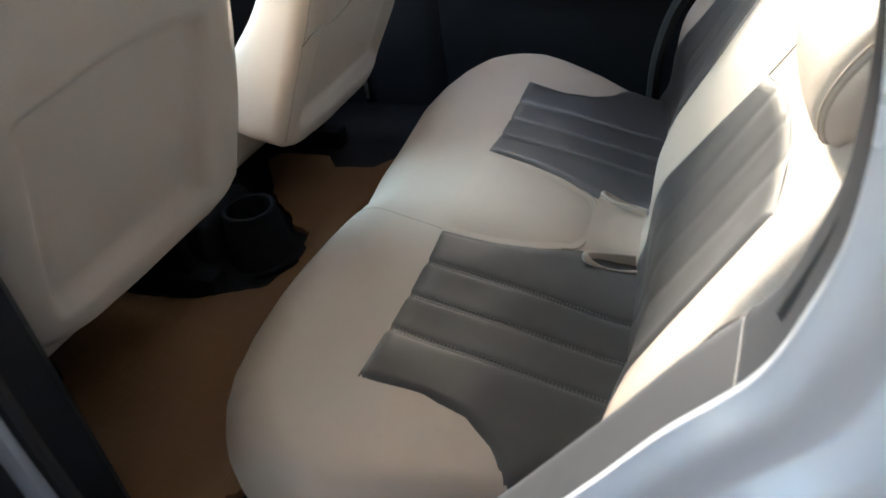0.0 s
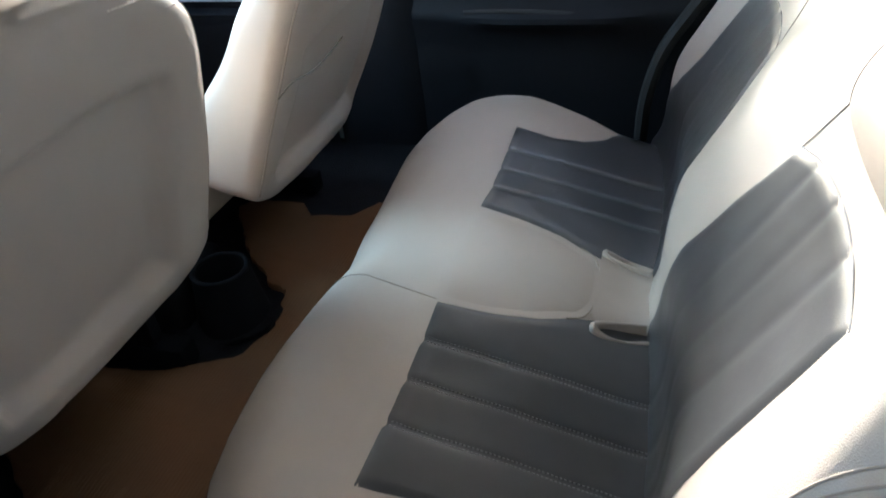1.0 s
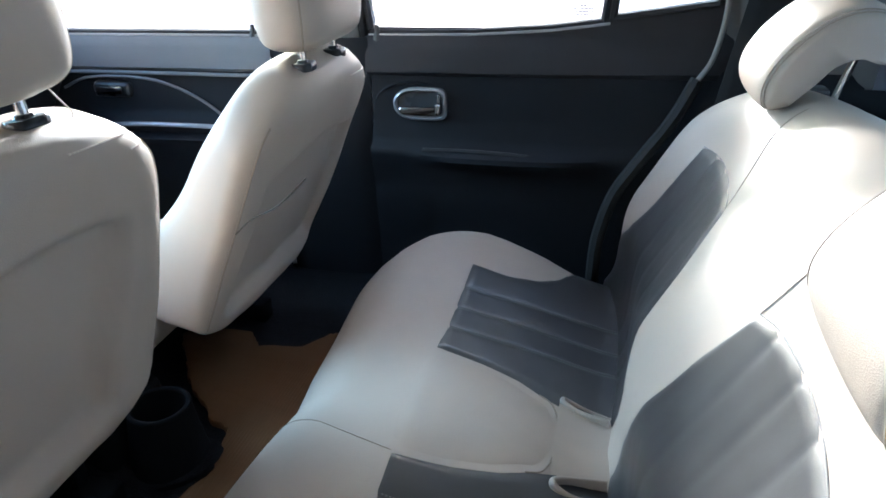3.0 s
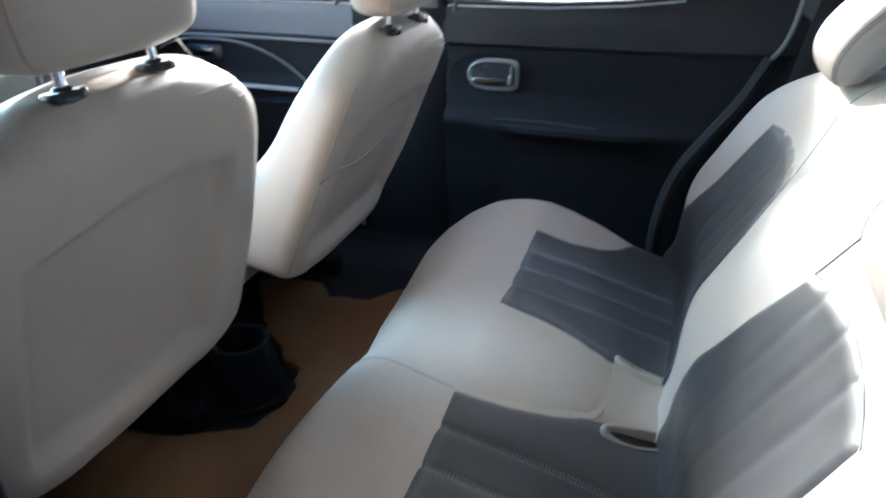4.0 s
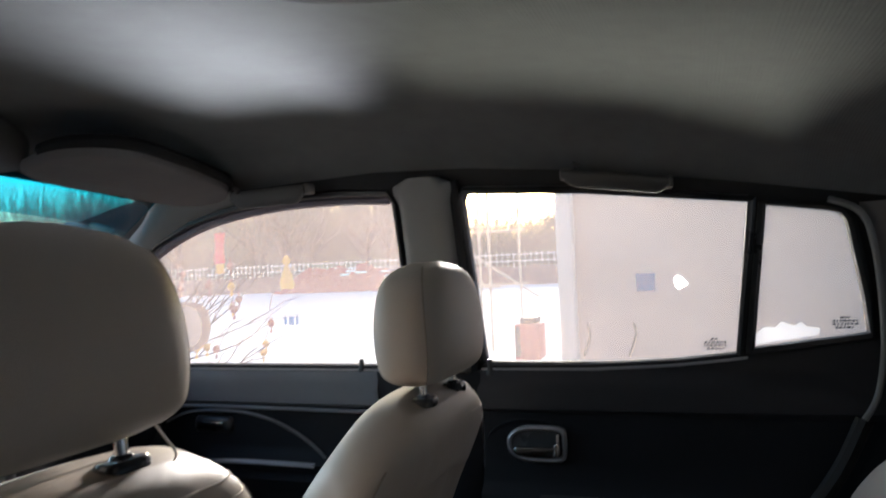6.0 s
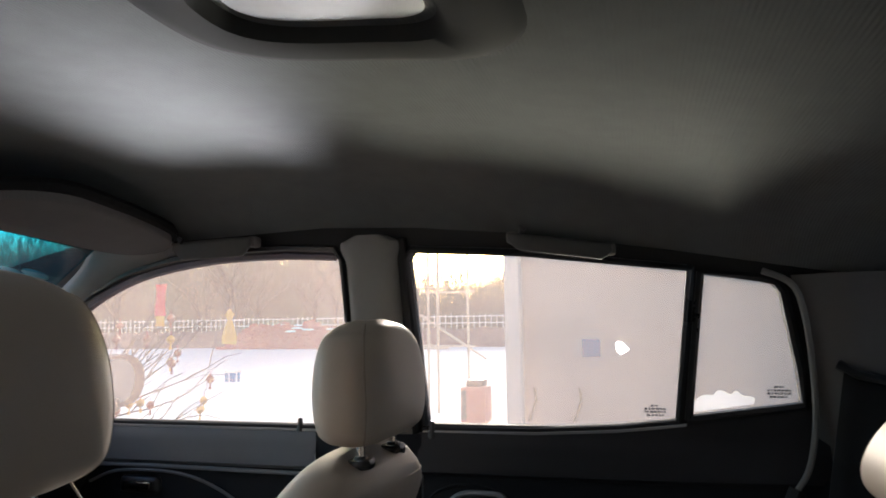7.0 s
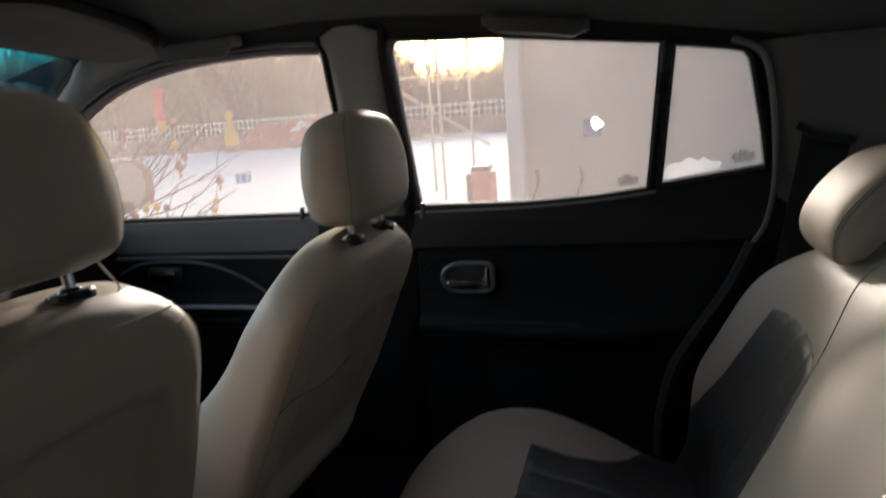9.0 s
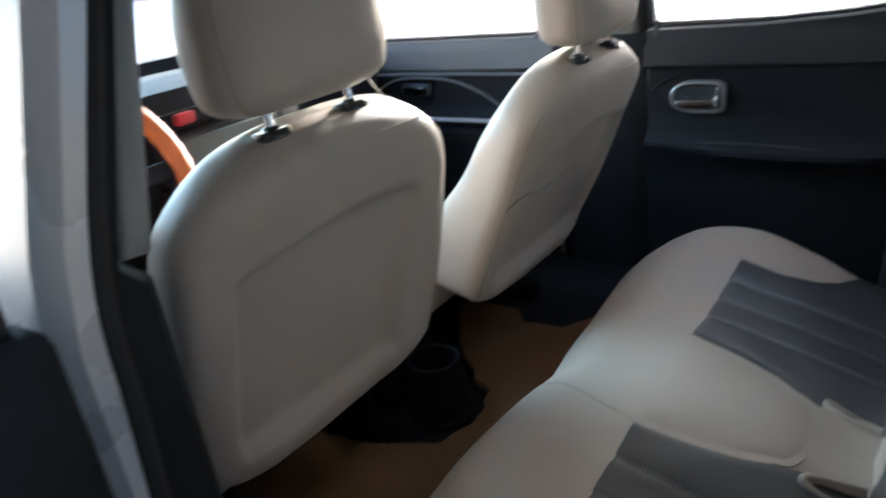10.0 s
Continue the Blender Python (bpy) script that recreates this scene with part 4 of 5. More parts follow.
def jamb_ring(z):
    k = pillar_lean(z)
    return [Vector((x, y + k, z)) for x, y in ((0.120, -0.591), (0.120, -0.614), (0.100, -0.632), (-0.06, -0.632), (-0.06, -0.591))]


part("b_pillar_jamb", loft([jamb_ring(z) for z in span(0.30, 1.33, 14)]), PAINT, car, "silver painted door jamb", angle=25)
part("b_pillar_cover", loft([[Vector((x, y + pillar_lean(z), z)) for x, y in ((0.112, -0.592), (0.112, -0.566 + 0.026 * (1 - sstep(0.96, 0.99, z))), (0.095, -0.556 + 0.030 * (1 - sstep(0.96, 0.99, z))), (-0.085, -0.548), (-0.085, -0.592))] for z in span(0.42, 0.94, 8) + [0.96, 0.965, 0.97, 0.975, 0.98, 0.985, 0.99] + span(1.02, 1.34, 6)]), BLACK, car, "dark pillar cover")
part("doorway_seal", tube(smooth_path([(0.17, -0.606, 0.43), (0.130, -0.598, 0.60), (0.122, -0.596, 0.74), (0.120, -0.588, 0.87), (0.118, -0.576, 1.0), (0.114, -0.512, 1.2), (0.114, -0.480, 1.31), (0.2, -0.56, 1.325), (0.45, -0.60, 1.285), (0.62, -0.60, 1.255), (0.70, -0.606, 1.20), (0.732, -0.610, 1.09), (0.738, -0.612, 1.01), (0.722, -0.614, 0.945)], 6), 0.009, 8), RUBBER, car, "black rubber doorway seal")
# rear quarter of the doorway: stepped, painted
QX = ((0.43, 0.405), (0.52, 0.46), (0.70, 0.548), (0.757, 0.588), (0.841, 0.646), (0.89, 0.678), (0.934, 0.711), (0.973, 0.724), (1.01, 0.730), (1.07, 0.726), (1.25, 0.69))


def quarter(u, v):
    z = 0.43 + 0.80 * v
    x = curve(z, *QX)
    steps = ((0.0, -0.004, -0.638), (0.08, -0.004, -0.644), (0.16, 0.004, -0.650), (0.22, 0.020, -0.655), (0.34, 0.030, -0.672), (0.40, 0.050, -0.676), (0.52, 0.062, -0.700), (0.60, 0.085, -0.705), (0.75, 0.11, -0.745), (0.85, 0.16, -0.775), (1.0, 0.45, -0.80))
    dx = curve(u, *[(p, q) for p, q, r in steps])
    dy = curve(u, *[(p, r) for p, q, r in steps])
    dy += 0.0040 * math.sin(2 * math.pi * 4.5 * u) * sstep(0.05, 0.15, u)
    return Vector((x + dx, dy, z - dx * 0.45))


part("quarter_panel", grid(quarter, span(0, 1, 130), span(0, 1, 260)), PAINT, car, "silver painted rear quarter of the doorway")
def quarter_trim(z0, z1, lift):
    """Sill moulding between the seat and the painted doorway, from height z0 to z1."""
    def fn(u, v):
        z = z0 + (z1 - z0) * v
        dx = lin(u, (0, 0.115), (0.15, 0.075), (0.25, 0.004), (0.35, 0.0), (0.9, -0.004), (1, 0.0))
        return Vector((curve(z, *QX) + dx, lin(u, (0, -0.552), (0.15, -0.577), (0.25, -0.585), (0.35, -0.592), (0.9, -0.640), (1, -0.646)), z + 0.55 * dx * lift(v)))
    return grid(fn, span(0, 1, 31), span(0, 1, 40))


part("quarter_trim", quarter_trim(0.43, 0.9235, lambda v: v), mat("blue_grey_sill_plastic", (0.020, 0.022, 0.026), 0.75, spread=0.1, spec=0.25), car, "blue-grey lower sill moulding")
part("quarter_trim", quarter_trim(0.9235, 1.23, lambda v: 1), SILL, car, "charcoal upper sill moulding")
JOINT = [(curve(0.924, *QX) + a, b, 0.924 + 0.55 * a) for a, b in ((0.004, -0.585), (0.0, -0.592), (-0.002, -0.616), (-0.004, -0.640))]
part("trim_joint", tube(smooth_path(JOINT, 5), 0.0009, 6), CPILLAR, car, "pale edge between the sill mouldings")


def side_pad(u, v):
    """Moulded trim that fills the gap between the backrest and the doorway."""
    a = -0.05 + 0.37 * v
    p = B0 + EU * a + EN * (0.000 - 0.020 * sstep(0.12, 0.25, a)) + Vector((0, -0.505, 0))
    z = p.z + 0.012
    q = Vector((curve(z, *QX) + 0.006, -0.5845, z))
    return p.lerp(q, u) + EN * 0.010 * math.sin(math.pi * u) ** 2


part("side_pad", grid(side_pad, span(0, 1, 16), span(0, 1, 50)), mat("grey_green_trim", (0.022, 0.024, 0.024), 0.7, spread=0.12, grain=0.3, grain_scale=600), car, "grey-green moulded side trim")
part("striker_plate", box(0.119, 0.123, -0.636, -0.612, 0.735, 0.80, 0.002), PAINT, car)
for z in (0.75, 0.785):
    part("striker_bolt", tube([(0.120, -0.622, z), (0.129, -0.622, z)], 0.0048, 10), BLACK_S, car)

belt = thing("front_seat_belt", "light grey seat belt hanging on the pillar", "seat belt")
part("belt_web", grid(lambda u, v: Vector((0.112 + 0.004 * u - 0.03 * v, -0.543 + 0.012 * u + 0.10 * v, 0.990 + 0.33 * v)), span(-1, 1, 4), span(0, 1, 14)), WEB, belt).modifiers.new("thick", "SOLIDIFY").thickness = 0.002

open_door = thing("open_rear_door", "rear car door swung open, black trim and bright window", "car door")
ODM = Matrix.Translation((0.10, -0.640, 0)) @ Matrix.Rotation(radians(-88), 4, "Z")
part("door_trim", box(0.0, 0.66, 0.0, 0.06, 0.32, 0.985, 0.015, 3), BLACK, open_door).matrix_basis = ODM
part("door_skin", box(0.0, 0.66, -0.05, 0.0, 0.30, 0.98, 0.015, 3), PAINT, open_door).matrix_basis = ODM
part("window_frame", tube([(0.03, 0.02, 0.96), (0.02, 0.05, 1.30), (0.30, 0.055, 1.31), (0.60, 0.05, 1.25), (0.64, 0.03, 0.96)], 0.016, 8), BLACK_S, open_door).matrix_basis = ODM
flat_glass(part("pane", box(0.03, 0.63, 0.03, 0.034, 0.96, 1.28), GLASS, open_door)).matrix_basis = ODM

# ---- dashboard and wheel ----
dash = thing("dashboard", "black dashboard with air vents and grey centre unit", "dashboard")
def dash_ring(y):
    back = 0.17 * sstep(0.15, 0.45, y)
    low = 0.035 * sstep(0.15, 0.45, y)
    return [Vector((x - back * (1 if x > -0.9 else 0), y, z - low * (1 if z > 0.9 else 0))) for x, z in ((-0.52, 0.86), (-0.50, 0.97), (-0.53, 1.015), (-0.60, 1.03), (-0.85, 1.01), (-1.22, 0.96), (-1.22, 0.75), (-0.62, 0.70))]


part("dash_top", loft([dash_ring(y) for y in span(-0.70, 0.69, 24)]), BLACK, dash)
part("centre_panel", box(-0.56, -0.47, -0.135, 0.135, 0.60, 0.945, 0.02, 3), BLACK_S, dash)
part("media_unit", box(-0.478, -0.462, -0.115, 0.105, 0.80, 0.935, 0.008), mat("grey_green_unit", (0.10, 0.115, 0.11), 0.4), dash, "grey-green centre audio unit")
part("hazard_button", box(-0.505, -0.487, -0.085, -0.045, 0.955, 0.977, 0.005), RED, dash, "red hazard button")
for k in range(6):
    part("vent_slat", box(-0.525, -0.50, -0.17, 0.14, 0.978 + 0.007 * k, 0.980 + 0.007 * k), SILVER_P if k % 2 else BLACK_S, dash).matrix_basis = pose(-0.012 * k, 0, 0)
part("clock_display", box(-0.499, -0.494, -0.235, -0.215, 0.90, 0.912), mat("red_display", (0.3, 0.01, 0.01), 0.4, emit=(1, 0.05, 0.06, 1.2)), dash, "red glowing digits")
wheel = thing("steering_wheel", "steering wheel in an orange cover", "steering wheel")
WM = pose(-0.36, -0.35, 0.925, 0, 66, 0)
part("rim", tube([(0.168 * math.cos(a), 0.168 * math.sin(a), 0) for a in span(0, 2 * math.pi, 49)], 0.017, 12), ORANGE, wheel, "orange leatherette rim cover").matrix_basis = WM
part("hub", loft([[Vector((r * math.cos(a), r * 0.9 * math.sin(a), z)) for a in [2 * math.pi * i / 24 for i in range(24)]] for r, z in ((0.06, -0.04), (0.07, -0.02), (0.066, 0.0), (0.04, 0.01))]), BLACK, wheel).matrix_basis = WM
for a in (0, 120, 240):
    part("spoke", box(0.05, 0.16, -0.015, 0.015, -0.018, -0.004, 0.004), BLACK, wheel).matrix_basis = WM @ pose(0, 0, 0, 0, 0, a + 90)
part("column", tube([(0, 0, -0.03), (0, 0, -0.22)], 0.045, 14), BLACK, wheel).matrix_basis = WM

# ---- windscreen, visors, mirror, handles, lamp ----
def screen(v0, v1):
    def fn(u, v):
        t = v0 + (v1 - v0) * v
        x = -0.615 - 0.62 * t - 0.10 * (1 - u * u) * (0.6 + 0.4 * t)
        return Vector((x, u * (0.60 + 0.08 * t), 1.397 - 0.045 * u * u - 0.40 * t))
    return grid(fn, span(-1, 1, 21), span(0, 1, 10))


screen_thing = thing("windscreen", "clear windscreen with a blue sun band along the top", "windscreen")
flat_glass(part("sun_band", screen(0.0, 0.15), BAND, screen_thing, "blue tinted sun band"))
flat_glass(part("sun_band", screen(0.15, 0.19), glass_mat("pale_sunband_glass", (0.16, 0.55, 0.66), veil=0.05), screen_thing, "pale lower edge of the sun band"))
flat_glass(part("clear_pane", screen(0.19, 1.0), GLASS, screen_thing))
part("header_trim", tube([(-0.632 - 0.08 * (1 - u * u), 0.60 * u, 1.412 - 0.045 * u * u) for u in span(-1, 1, 21)], 0.02, 8), ROOF, screen_thing)
LOW = ((-0.40, 0.640, 1.338), (-0.53, 0.648, 1.306), (-0.62, 0.655, 1.268), (-0.71, 0.663, 1.205), (-0.82, 0.678, 1.115), (-0.97, 0.70, 0.985))
HIGH = ((-0.46, 0.605, 1.382), (-0.612, 0.602, 1.356), (-0.69, 0.630, 1.306), (-0.80, 0.655, 1.236), (-0.93, 0.668, 1.150), (-1.12, 0.680, 1.02))
for s in (1, -1):
    lo, hi = smooth_path(LOW, 5), smooth_path(HIGH, 5)
    part("a_pillar_trim", grid(lambda u, v: (lambda a, b: Vector((a.x + (b.x - a.x) * u, s * (a.y + (b.y - a.y) * u - 0.02 * math.sin(math.pi * u)), a.z + (b.z - a.z) * u)))(lo[v], hi[v]), span(0, 1, 9), range(len(lo))), PILLAR, screen_thing, "grey pillar cover beside the windscreen")


BINDING = mat("dark_visor_binding", (0.018, 0.018, 0.019), 0.95, spec=0.1)


def visor(name, s):
    t = thing(name, "grey cloth sun visor folded up, with a dark edge", "sun visor", "sun visors")
    out = [(0.158, -0.475), (0.145, -0.405), (0.168, -0.363), (0.225, -0.340), (0.300, -0.350), (0.376, -0.366), (0.50, -0.388), (0.562, -0.408), (0.608, -0.455), (0.600, -0.505), (0.554, -0.530), (0.46, -0.535), (0.34, -0.525), (0.22, -0.503)]
    sm = [(p.x, p.y) for p in smooth_path([(a, b, 0) for a, b in out + [out[0]]], 5)[:-1]]

    def place(u, v, w):
        return Vector((v, s * u, 1.383 - 0.06 * max(0.0, u - 0.4) + 0.143 * (v + 0.33) + w))
    part("visor_pad", plate(sm, [], 0.012, place, 0.006), VISOR, t)
    part("edge_binding", tube([place(a + 0.002, b + 0.004, 0.013) for a, b in sm[3:42]], 0.012, 8), BINDING, t, "dark binding along the edge")
    part("hinge", tube([place(0.55, -0.505, -0.004), place(0.55, -0.505, 0.03)], 0.012, 8), BLACK_S, t)


visor("passenger_visor", 1)
visor("driver_visor", -1)
overhead = thing("overhead_console", "grey plastic overhead lamp console with pale lenses", "overhead console")


def over(kx, ky, z):
    return [Vector((-0.562 + kx * sup(math.cos(a), 0.75), ky * sup(math.sin(a), 0.85), z - 0.045 * (ky * sup(math.sin(a), 0.85)) ** 2 / 0.04)) for a in [2 * math.pi * i / 48 for i in range(48)]]


part("console_shell", loft([over(0.118, 0.205, 1.440), over(0.116, 0.203, 1.418), over(0.108, 0.195, 1.408), over(0.085, 0.165, 1.402), over(0.03, 0.06, 1.400)]), mat("dark_grey_console_plastic", (0.05, 0.049, 0.047), 0.6, spread=0.1, grain=0.3), overhead, angle=50)
for s in (1, -1):
    part("lens", box(-0.655, -0.625, s * 0.045, s * 0.105, 1.396, 1.408, 0.004), SPOT, overhead, "pale lamp lens")
    part("lens", box(-0.640, -0.615, s * 0.115, s * 0.175, 1.386, 1.404, 0.004), SPOT, overhead, "pale lamp lens")
mirror = thing("rear_view_mirror", "black rear view mirror under the roof", "mirror")
part("housing", box(-0.605, -0.565, -0.175, 0.066, 1.296, 1.358, 0.022, 4), BLACK_S, mirror)
part("stalk", tube([(-0.60, -0.05, 1.34), (-0.66, -0.02, 1.385)], 0.009, 8), BLACK_S, mirror)
for y, m in ((0.520, CPILLAR), (0.585, mat("orange_printed_paper", (0.55, 0.33, 0.20), 0.7, spread=0.35, scale=30))):
    disc = thing("windscreen_sticker", "small round paper sticker inside the windscreen", "sticker", "windscreen stickers")
    c = Vector((-0.745, y - 0.012, 1.300))
    part("disc", loft([[c + Vector((-0.020 * math.sin(a) - k, 0.030 * math.cos(a), 0.0125 * math.sin(a))) for a in [2 * math.pi * i / 24 for i in range(24)]] for k in (0.0, 0.0008)]), m, disc)


GRIP = mat("dark_grey_grip", (0.075, 0.074, 0.072), 0.6, spread=0.1)


def grab_handle(name, x0, x1, drop=0.0, deep=1.0):
    t = thing(name, "grey plastic grab handle folded against the roof rail", "grab handle", "grab handles")
    def fn(x, z, d):
        return Vector((x, side_y(z) - 0.055 - d, z))
    za, zb = edge_z(x0) - 0.008 - drop, edge_z(x1) - 0.008 - drop
    rings = []
    for k in span(0, 1, 21):
        x, z = x0 - 0.004 + (x1 - x0 + 0.008) * k, za + (zb - za) * k
        end = max(0.0, 1 - min(k, 1 - k) / 0.14)
        high, low = 0.004, (-0.036 + 0.022 * end ** 2) * deep
        rings.append([fn(x, z + (high + low) / 2 + (high - low) / 2 * sup(math.sin(a), 0.7), 0.004 + 0.008 * (1 - 0.5 * end) * sup(math.cos(a), 0.7) + 0.006 * math.sin(math.pi * k)) for a in [2 * math.pi * i / 14 for i in range(14)]])
    part("grip", loft(rings), GRIP, t, angle=60)
    part("hook", tube([fn(x0 + 0.020, za + 0.002, 0.012), fn(x0 + 0.022, za + 0.010, 0.020), fn(x0 + 0.030, za + 0.004, 0.022)], 0.004, 8), GRIP, t)
    for x, z in ((x0, za), (x1, zb)):
        part("mount", box(x - 0.010, x + 0.010, side_y(z) - 0.050, side_y(z) - 0.02, z - 0.014, z + 0.008, 0.006), CPILLAR, t)


grab_handle("rear_grab_handle", 0.285, 0.455, 0.002, 0.72)
grab_handle("front_grab_handle", -0.40, -0.235, 0.008, 0.9)

lamp = thing("dome_lamp", "dark grey oval dome lamp with a white lens in the roof", "ceiling lamp")


def oval(rx, ry, z):
    return [Vector((0.266 + rx * 1.03 * sup(math.cos(a), 0.6), -0.166 + ry * sup(math.sin(a), 0.7), z + edge_z(0.266 + rx * 1.03 * sup(math.cos(a), 0.6)) - edge_z(0.29))) for a in [2 * math.pi * i / 48 for i in range(48)]]


part("bezel", loft([oval(0.165, 0.130, 1.458), oval(0.158, 0.124, 1.432), oval(0.145, 0.105, 1.418), oval(0.120, 0.082, 1.412), oval(0.100, 0.062, 1.418), oval(0.088, 0.055, 1.435)], False), mat("grey_lamp_plastic", (0.050, 0.050, 0.047), 0.8, spec=0.15), lamp, "dark grey lamp bezel")
part("lens", loft([oval(0.092, 0.058, 1.434), oval(0.08, 0.04, 1.430), oval(0.03, 0.01, 1.429)]), LENS, lamp, "white lamp lens")

# rear seat belt on the far pillar
rbelt = thing("rear_seat_belt", "black seat belt on the grey rear pillar", "seat belt")
part("belt_web", grid(lambda u, v: Vector((0.848 + 0.036 * u - 0.05 * v, 0.628 - 0.012 * v, 1.085 + 0.012 * u * (-1) - 0.27 * v)), span(-1, 1, 4), span(0, 1, 10)), WEB_B, rbelt).modifiers.new("thick", "SOLIDIFY").thickness = 0.003
part("belt_guide", tube([(0.805, 0.632, 1.108), (0.83, 0.622, 1.092), (0.89, 0.618, 1.078)], 0.008, 8), BLACK_S, rbelt)

# tailgate with its window, rimed over
FROSTED = glass_mat("rimed_tailgate_glass", (0.55, 0.58, 0.58), veil=0.8)
FROSTED.node_tree.nodes["Translucent BSDF"].inputs[0].default_value = (0.96, 0.93, 0.89, 1)
gate = thing("tailgate", "black tailgate frame with a heated rear window", "tailgate")


def gate_place(u, v, w):
    return Vector((1.155 - 0.42 * (v - 0.95) + w, u, v))


GW = [(-0.53, 1.0), (-0.59, 1.03), (-0.635, 1.08), (-0.645, 1.15), (-0.632, 1.205), (-0.57, 1.245), (-0.44, 1.262), (0.44, 1.262), (0.57, 1.245), (0.632, 1.205), (0.645, 1.15), (0.635, 1.08), (0.59, 1.03), (0.53, 1.0)]
part("gate_frame", plate([(-0.72, 0.80), (0.72, 0.80), (0.70, 1.05), (0.64, 1.30), (-0.64, 1.30), (-0.70, 1.05)], [GW], 0.035, gate_place, 0.004), BLACK, gate)
flat_glass(part("pane", plate(grown(GW, 0.008), [], 0.004, gate_place), FROSTED, gate))
for k in range(9):
    z = 1.01 + 0.026 * k
    part("heater_wire", tube([gate_place(y, z, -0.004) for y in span(-0.56, 0.56, 7)], 0.0007, 4), BEIGE_D, gate)
part("gate_seal", tube([gate_place(y, z, -0.03) for y, z in [(-0.62, 0.95), (-0.60, 1.15), (-0.54, 1.25), (0, 1.275), (0.54, 1.25), (0.60, 1.15), (0.62, 0.95)]], 0.018, 8), RUBBER, gate)

for s in (1, -1):
    part("boot_side_trim", grid(lambda u, v: Vector((0.79 + 0.38 * u, s * (0.632 - 0.05 * u * u - 0.012 * math.sin(3 * v)), 0.50 + 0.40 * v)), span(0, 1, 9), span(0, 1, 9)), BLACK, car, "black carpeted side of the boot")

# sticker on the rear side glass and maker's etching as bars
sticker = thing("glass_sticker", "torn white paper sticker on the window", "sticker")
part("paper", plate([(0.455, 1.140), (0.459, 1.146), (0.467, 1.145), (0.473, 1.139), (0.480, 1.130), (0.473, 1.126), (0.464, 1.121), (0.457, 1.127)], [], 0.0008, at_side(1, -0.006)), PAPER, sticker)
etch = mat("grey_glass_etching", (0.03, 0.028, 0.028), 0.8)
g3 = random.Random(5)
for x0, z0, sc in ((0.520, 1.008, 1.25), (0.728, 1.044, 1.25)):
    t = thing("glass_marking", "small grey etched marking in the corner of the pane", "marking", "glass markings")
    for w, dz in ((0.012, 0.0190), (0.030, 0.0130), (0.031, 0.0075), (0.024, 0.0015)):
        x = -w / 2
        while x < w / 2 - 0.001:
            d = g3.uniform(0.002, 0.005)
            e = min(x + d, w / 2)
            part("bar", plate([(x0 + x * sc, z0 + dz), (x0 + e * sc, z0 + dz), (x0 + e * sc, z0 + dz + 0.0034), (x0 + x * sc, z0 + dz + 0.0034)], [], 0.0006, at_side(1, -0.006)), etch, t)
            x = e + g3.uniform(0.001, 0.002)

FROST = glass_mat("frosted_film", (0.95, 0.97, 1.0), veil=0.30)
FROST.node_tree.nodes["Translucent BSDF"].inputs[0].default_value = (0.92, 0.94, 0.96, 1)
frost = thing("frost_patch", "ragged white frost on the quarter window", "frost")
g4 = random.Random(9)
low = [(0.587 + 0.010 * k, 1.018 + 0.0016 * k) for k in range(11)]
high = [(0.690 - 0.0102 * k, 1.046 + 0.010 * math.sin(0.35 * k) + g4.uniform(-0.005, 0.006)) for k in range(11)]
part("frost_film", plate(low + high, [], 0.0005, at_side(1, -0.006)), FROST, frost)

# far wing mirror
wing = thing("wing_mirror", "brown wing mirror outside the passenger window", "wing mirror")
part("mirror_shell", loft([[Vector((-0.76 + x, 0.845 + 0.085 * k * math.cos(a), 1.055 + 0.066 * k * sup(math.sin(a), 0.8))) for a in [2 * math.pi * i / 24 for i in range(24)]] for x, k in ((-0.10, 0.45), (-0.08, 0.75), (-0.04, 0.95), (0.0, 1.0), (0.02, 0.98))]), mat("brown_mirror_shell", (0.16, 0.105, 0.10), 0.55, spread=0.15), wing)
part("mirror_glass", loft([[Vector((-0.738 + x, 0.826 + 0.060 * k * math.cos(a), 1.055 + 0.056 * k * sup(math.sin(a), 0.8))) for a in [2 * math.pi * i / 24 for i in range(24)]] for x, k in ((0.0, 1.0), (0.003, 0.98))]), mat("mirror_silver", (0.85, 0.85, 0.86), 0.03, metal=1.0, spread=0.01), wing, "mirror glass")
part("mirror_arm", box(-0.78, -0.70, 0.70, 0.80, 0.985, 1.02, 0.01), BLACK_S, wing)

# ---- outside ----
def ground_fn(u, v):
    x, y = -400 + 800 * u, -400 + 800 * v
    x, y = 400 * sup(2 * u - 1, 3), 400 * sup(2 * v - 1, 3)
    return Vector((x, y, 0.05 * noise.noise((x * 0.35, y * 0.35, 0)) - 0.02))


ground = tagged(part("ground", grid(ground_fn, span(0, 1, 90), span(0, 1, 90)), SNOW), "trampled snow on open ground", "snow", kind="structure")
# out of view: dark wall added to keep daylight off the open doorway
tagged(part("south_blocker", box(-0.15, 6.0, -1.80, -1.55, 0, 6.0), BLOCKER), "unseen plain dark wall, added to block light on the near side", "wall", kind="structure")
# out of view: dark ground added so less snow light bounces up inside
tagged(part("pavement", join(box(-4.0, 6.0, -0.90, 0.55, -0.03, 0.035, 0.01), box(0.10, 6.0, -3.1, -0.90, -0.03, 0.035, 0.01)), ASPHALT), "unseen dark asphalt strip under the car, added to cut bounced light", "pavement", kind="structure")
# below the window view: dark glossy ground added to shape the headliner's light
tagged(part("road", join(box(1.35, 6.0, 0.65, 5.95, -0.03, 0.033, 0.01), box(-9.0, 1.35, 0.65, 5.8, -0.03, 0.033, 0.01)), WET), "unseen dark wet asphalt yard, added to shape light on the headliner", "road", kind="structure")
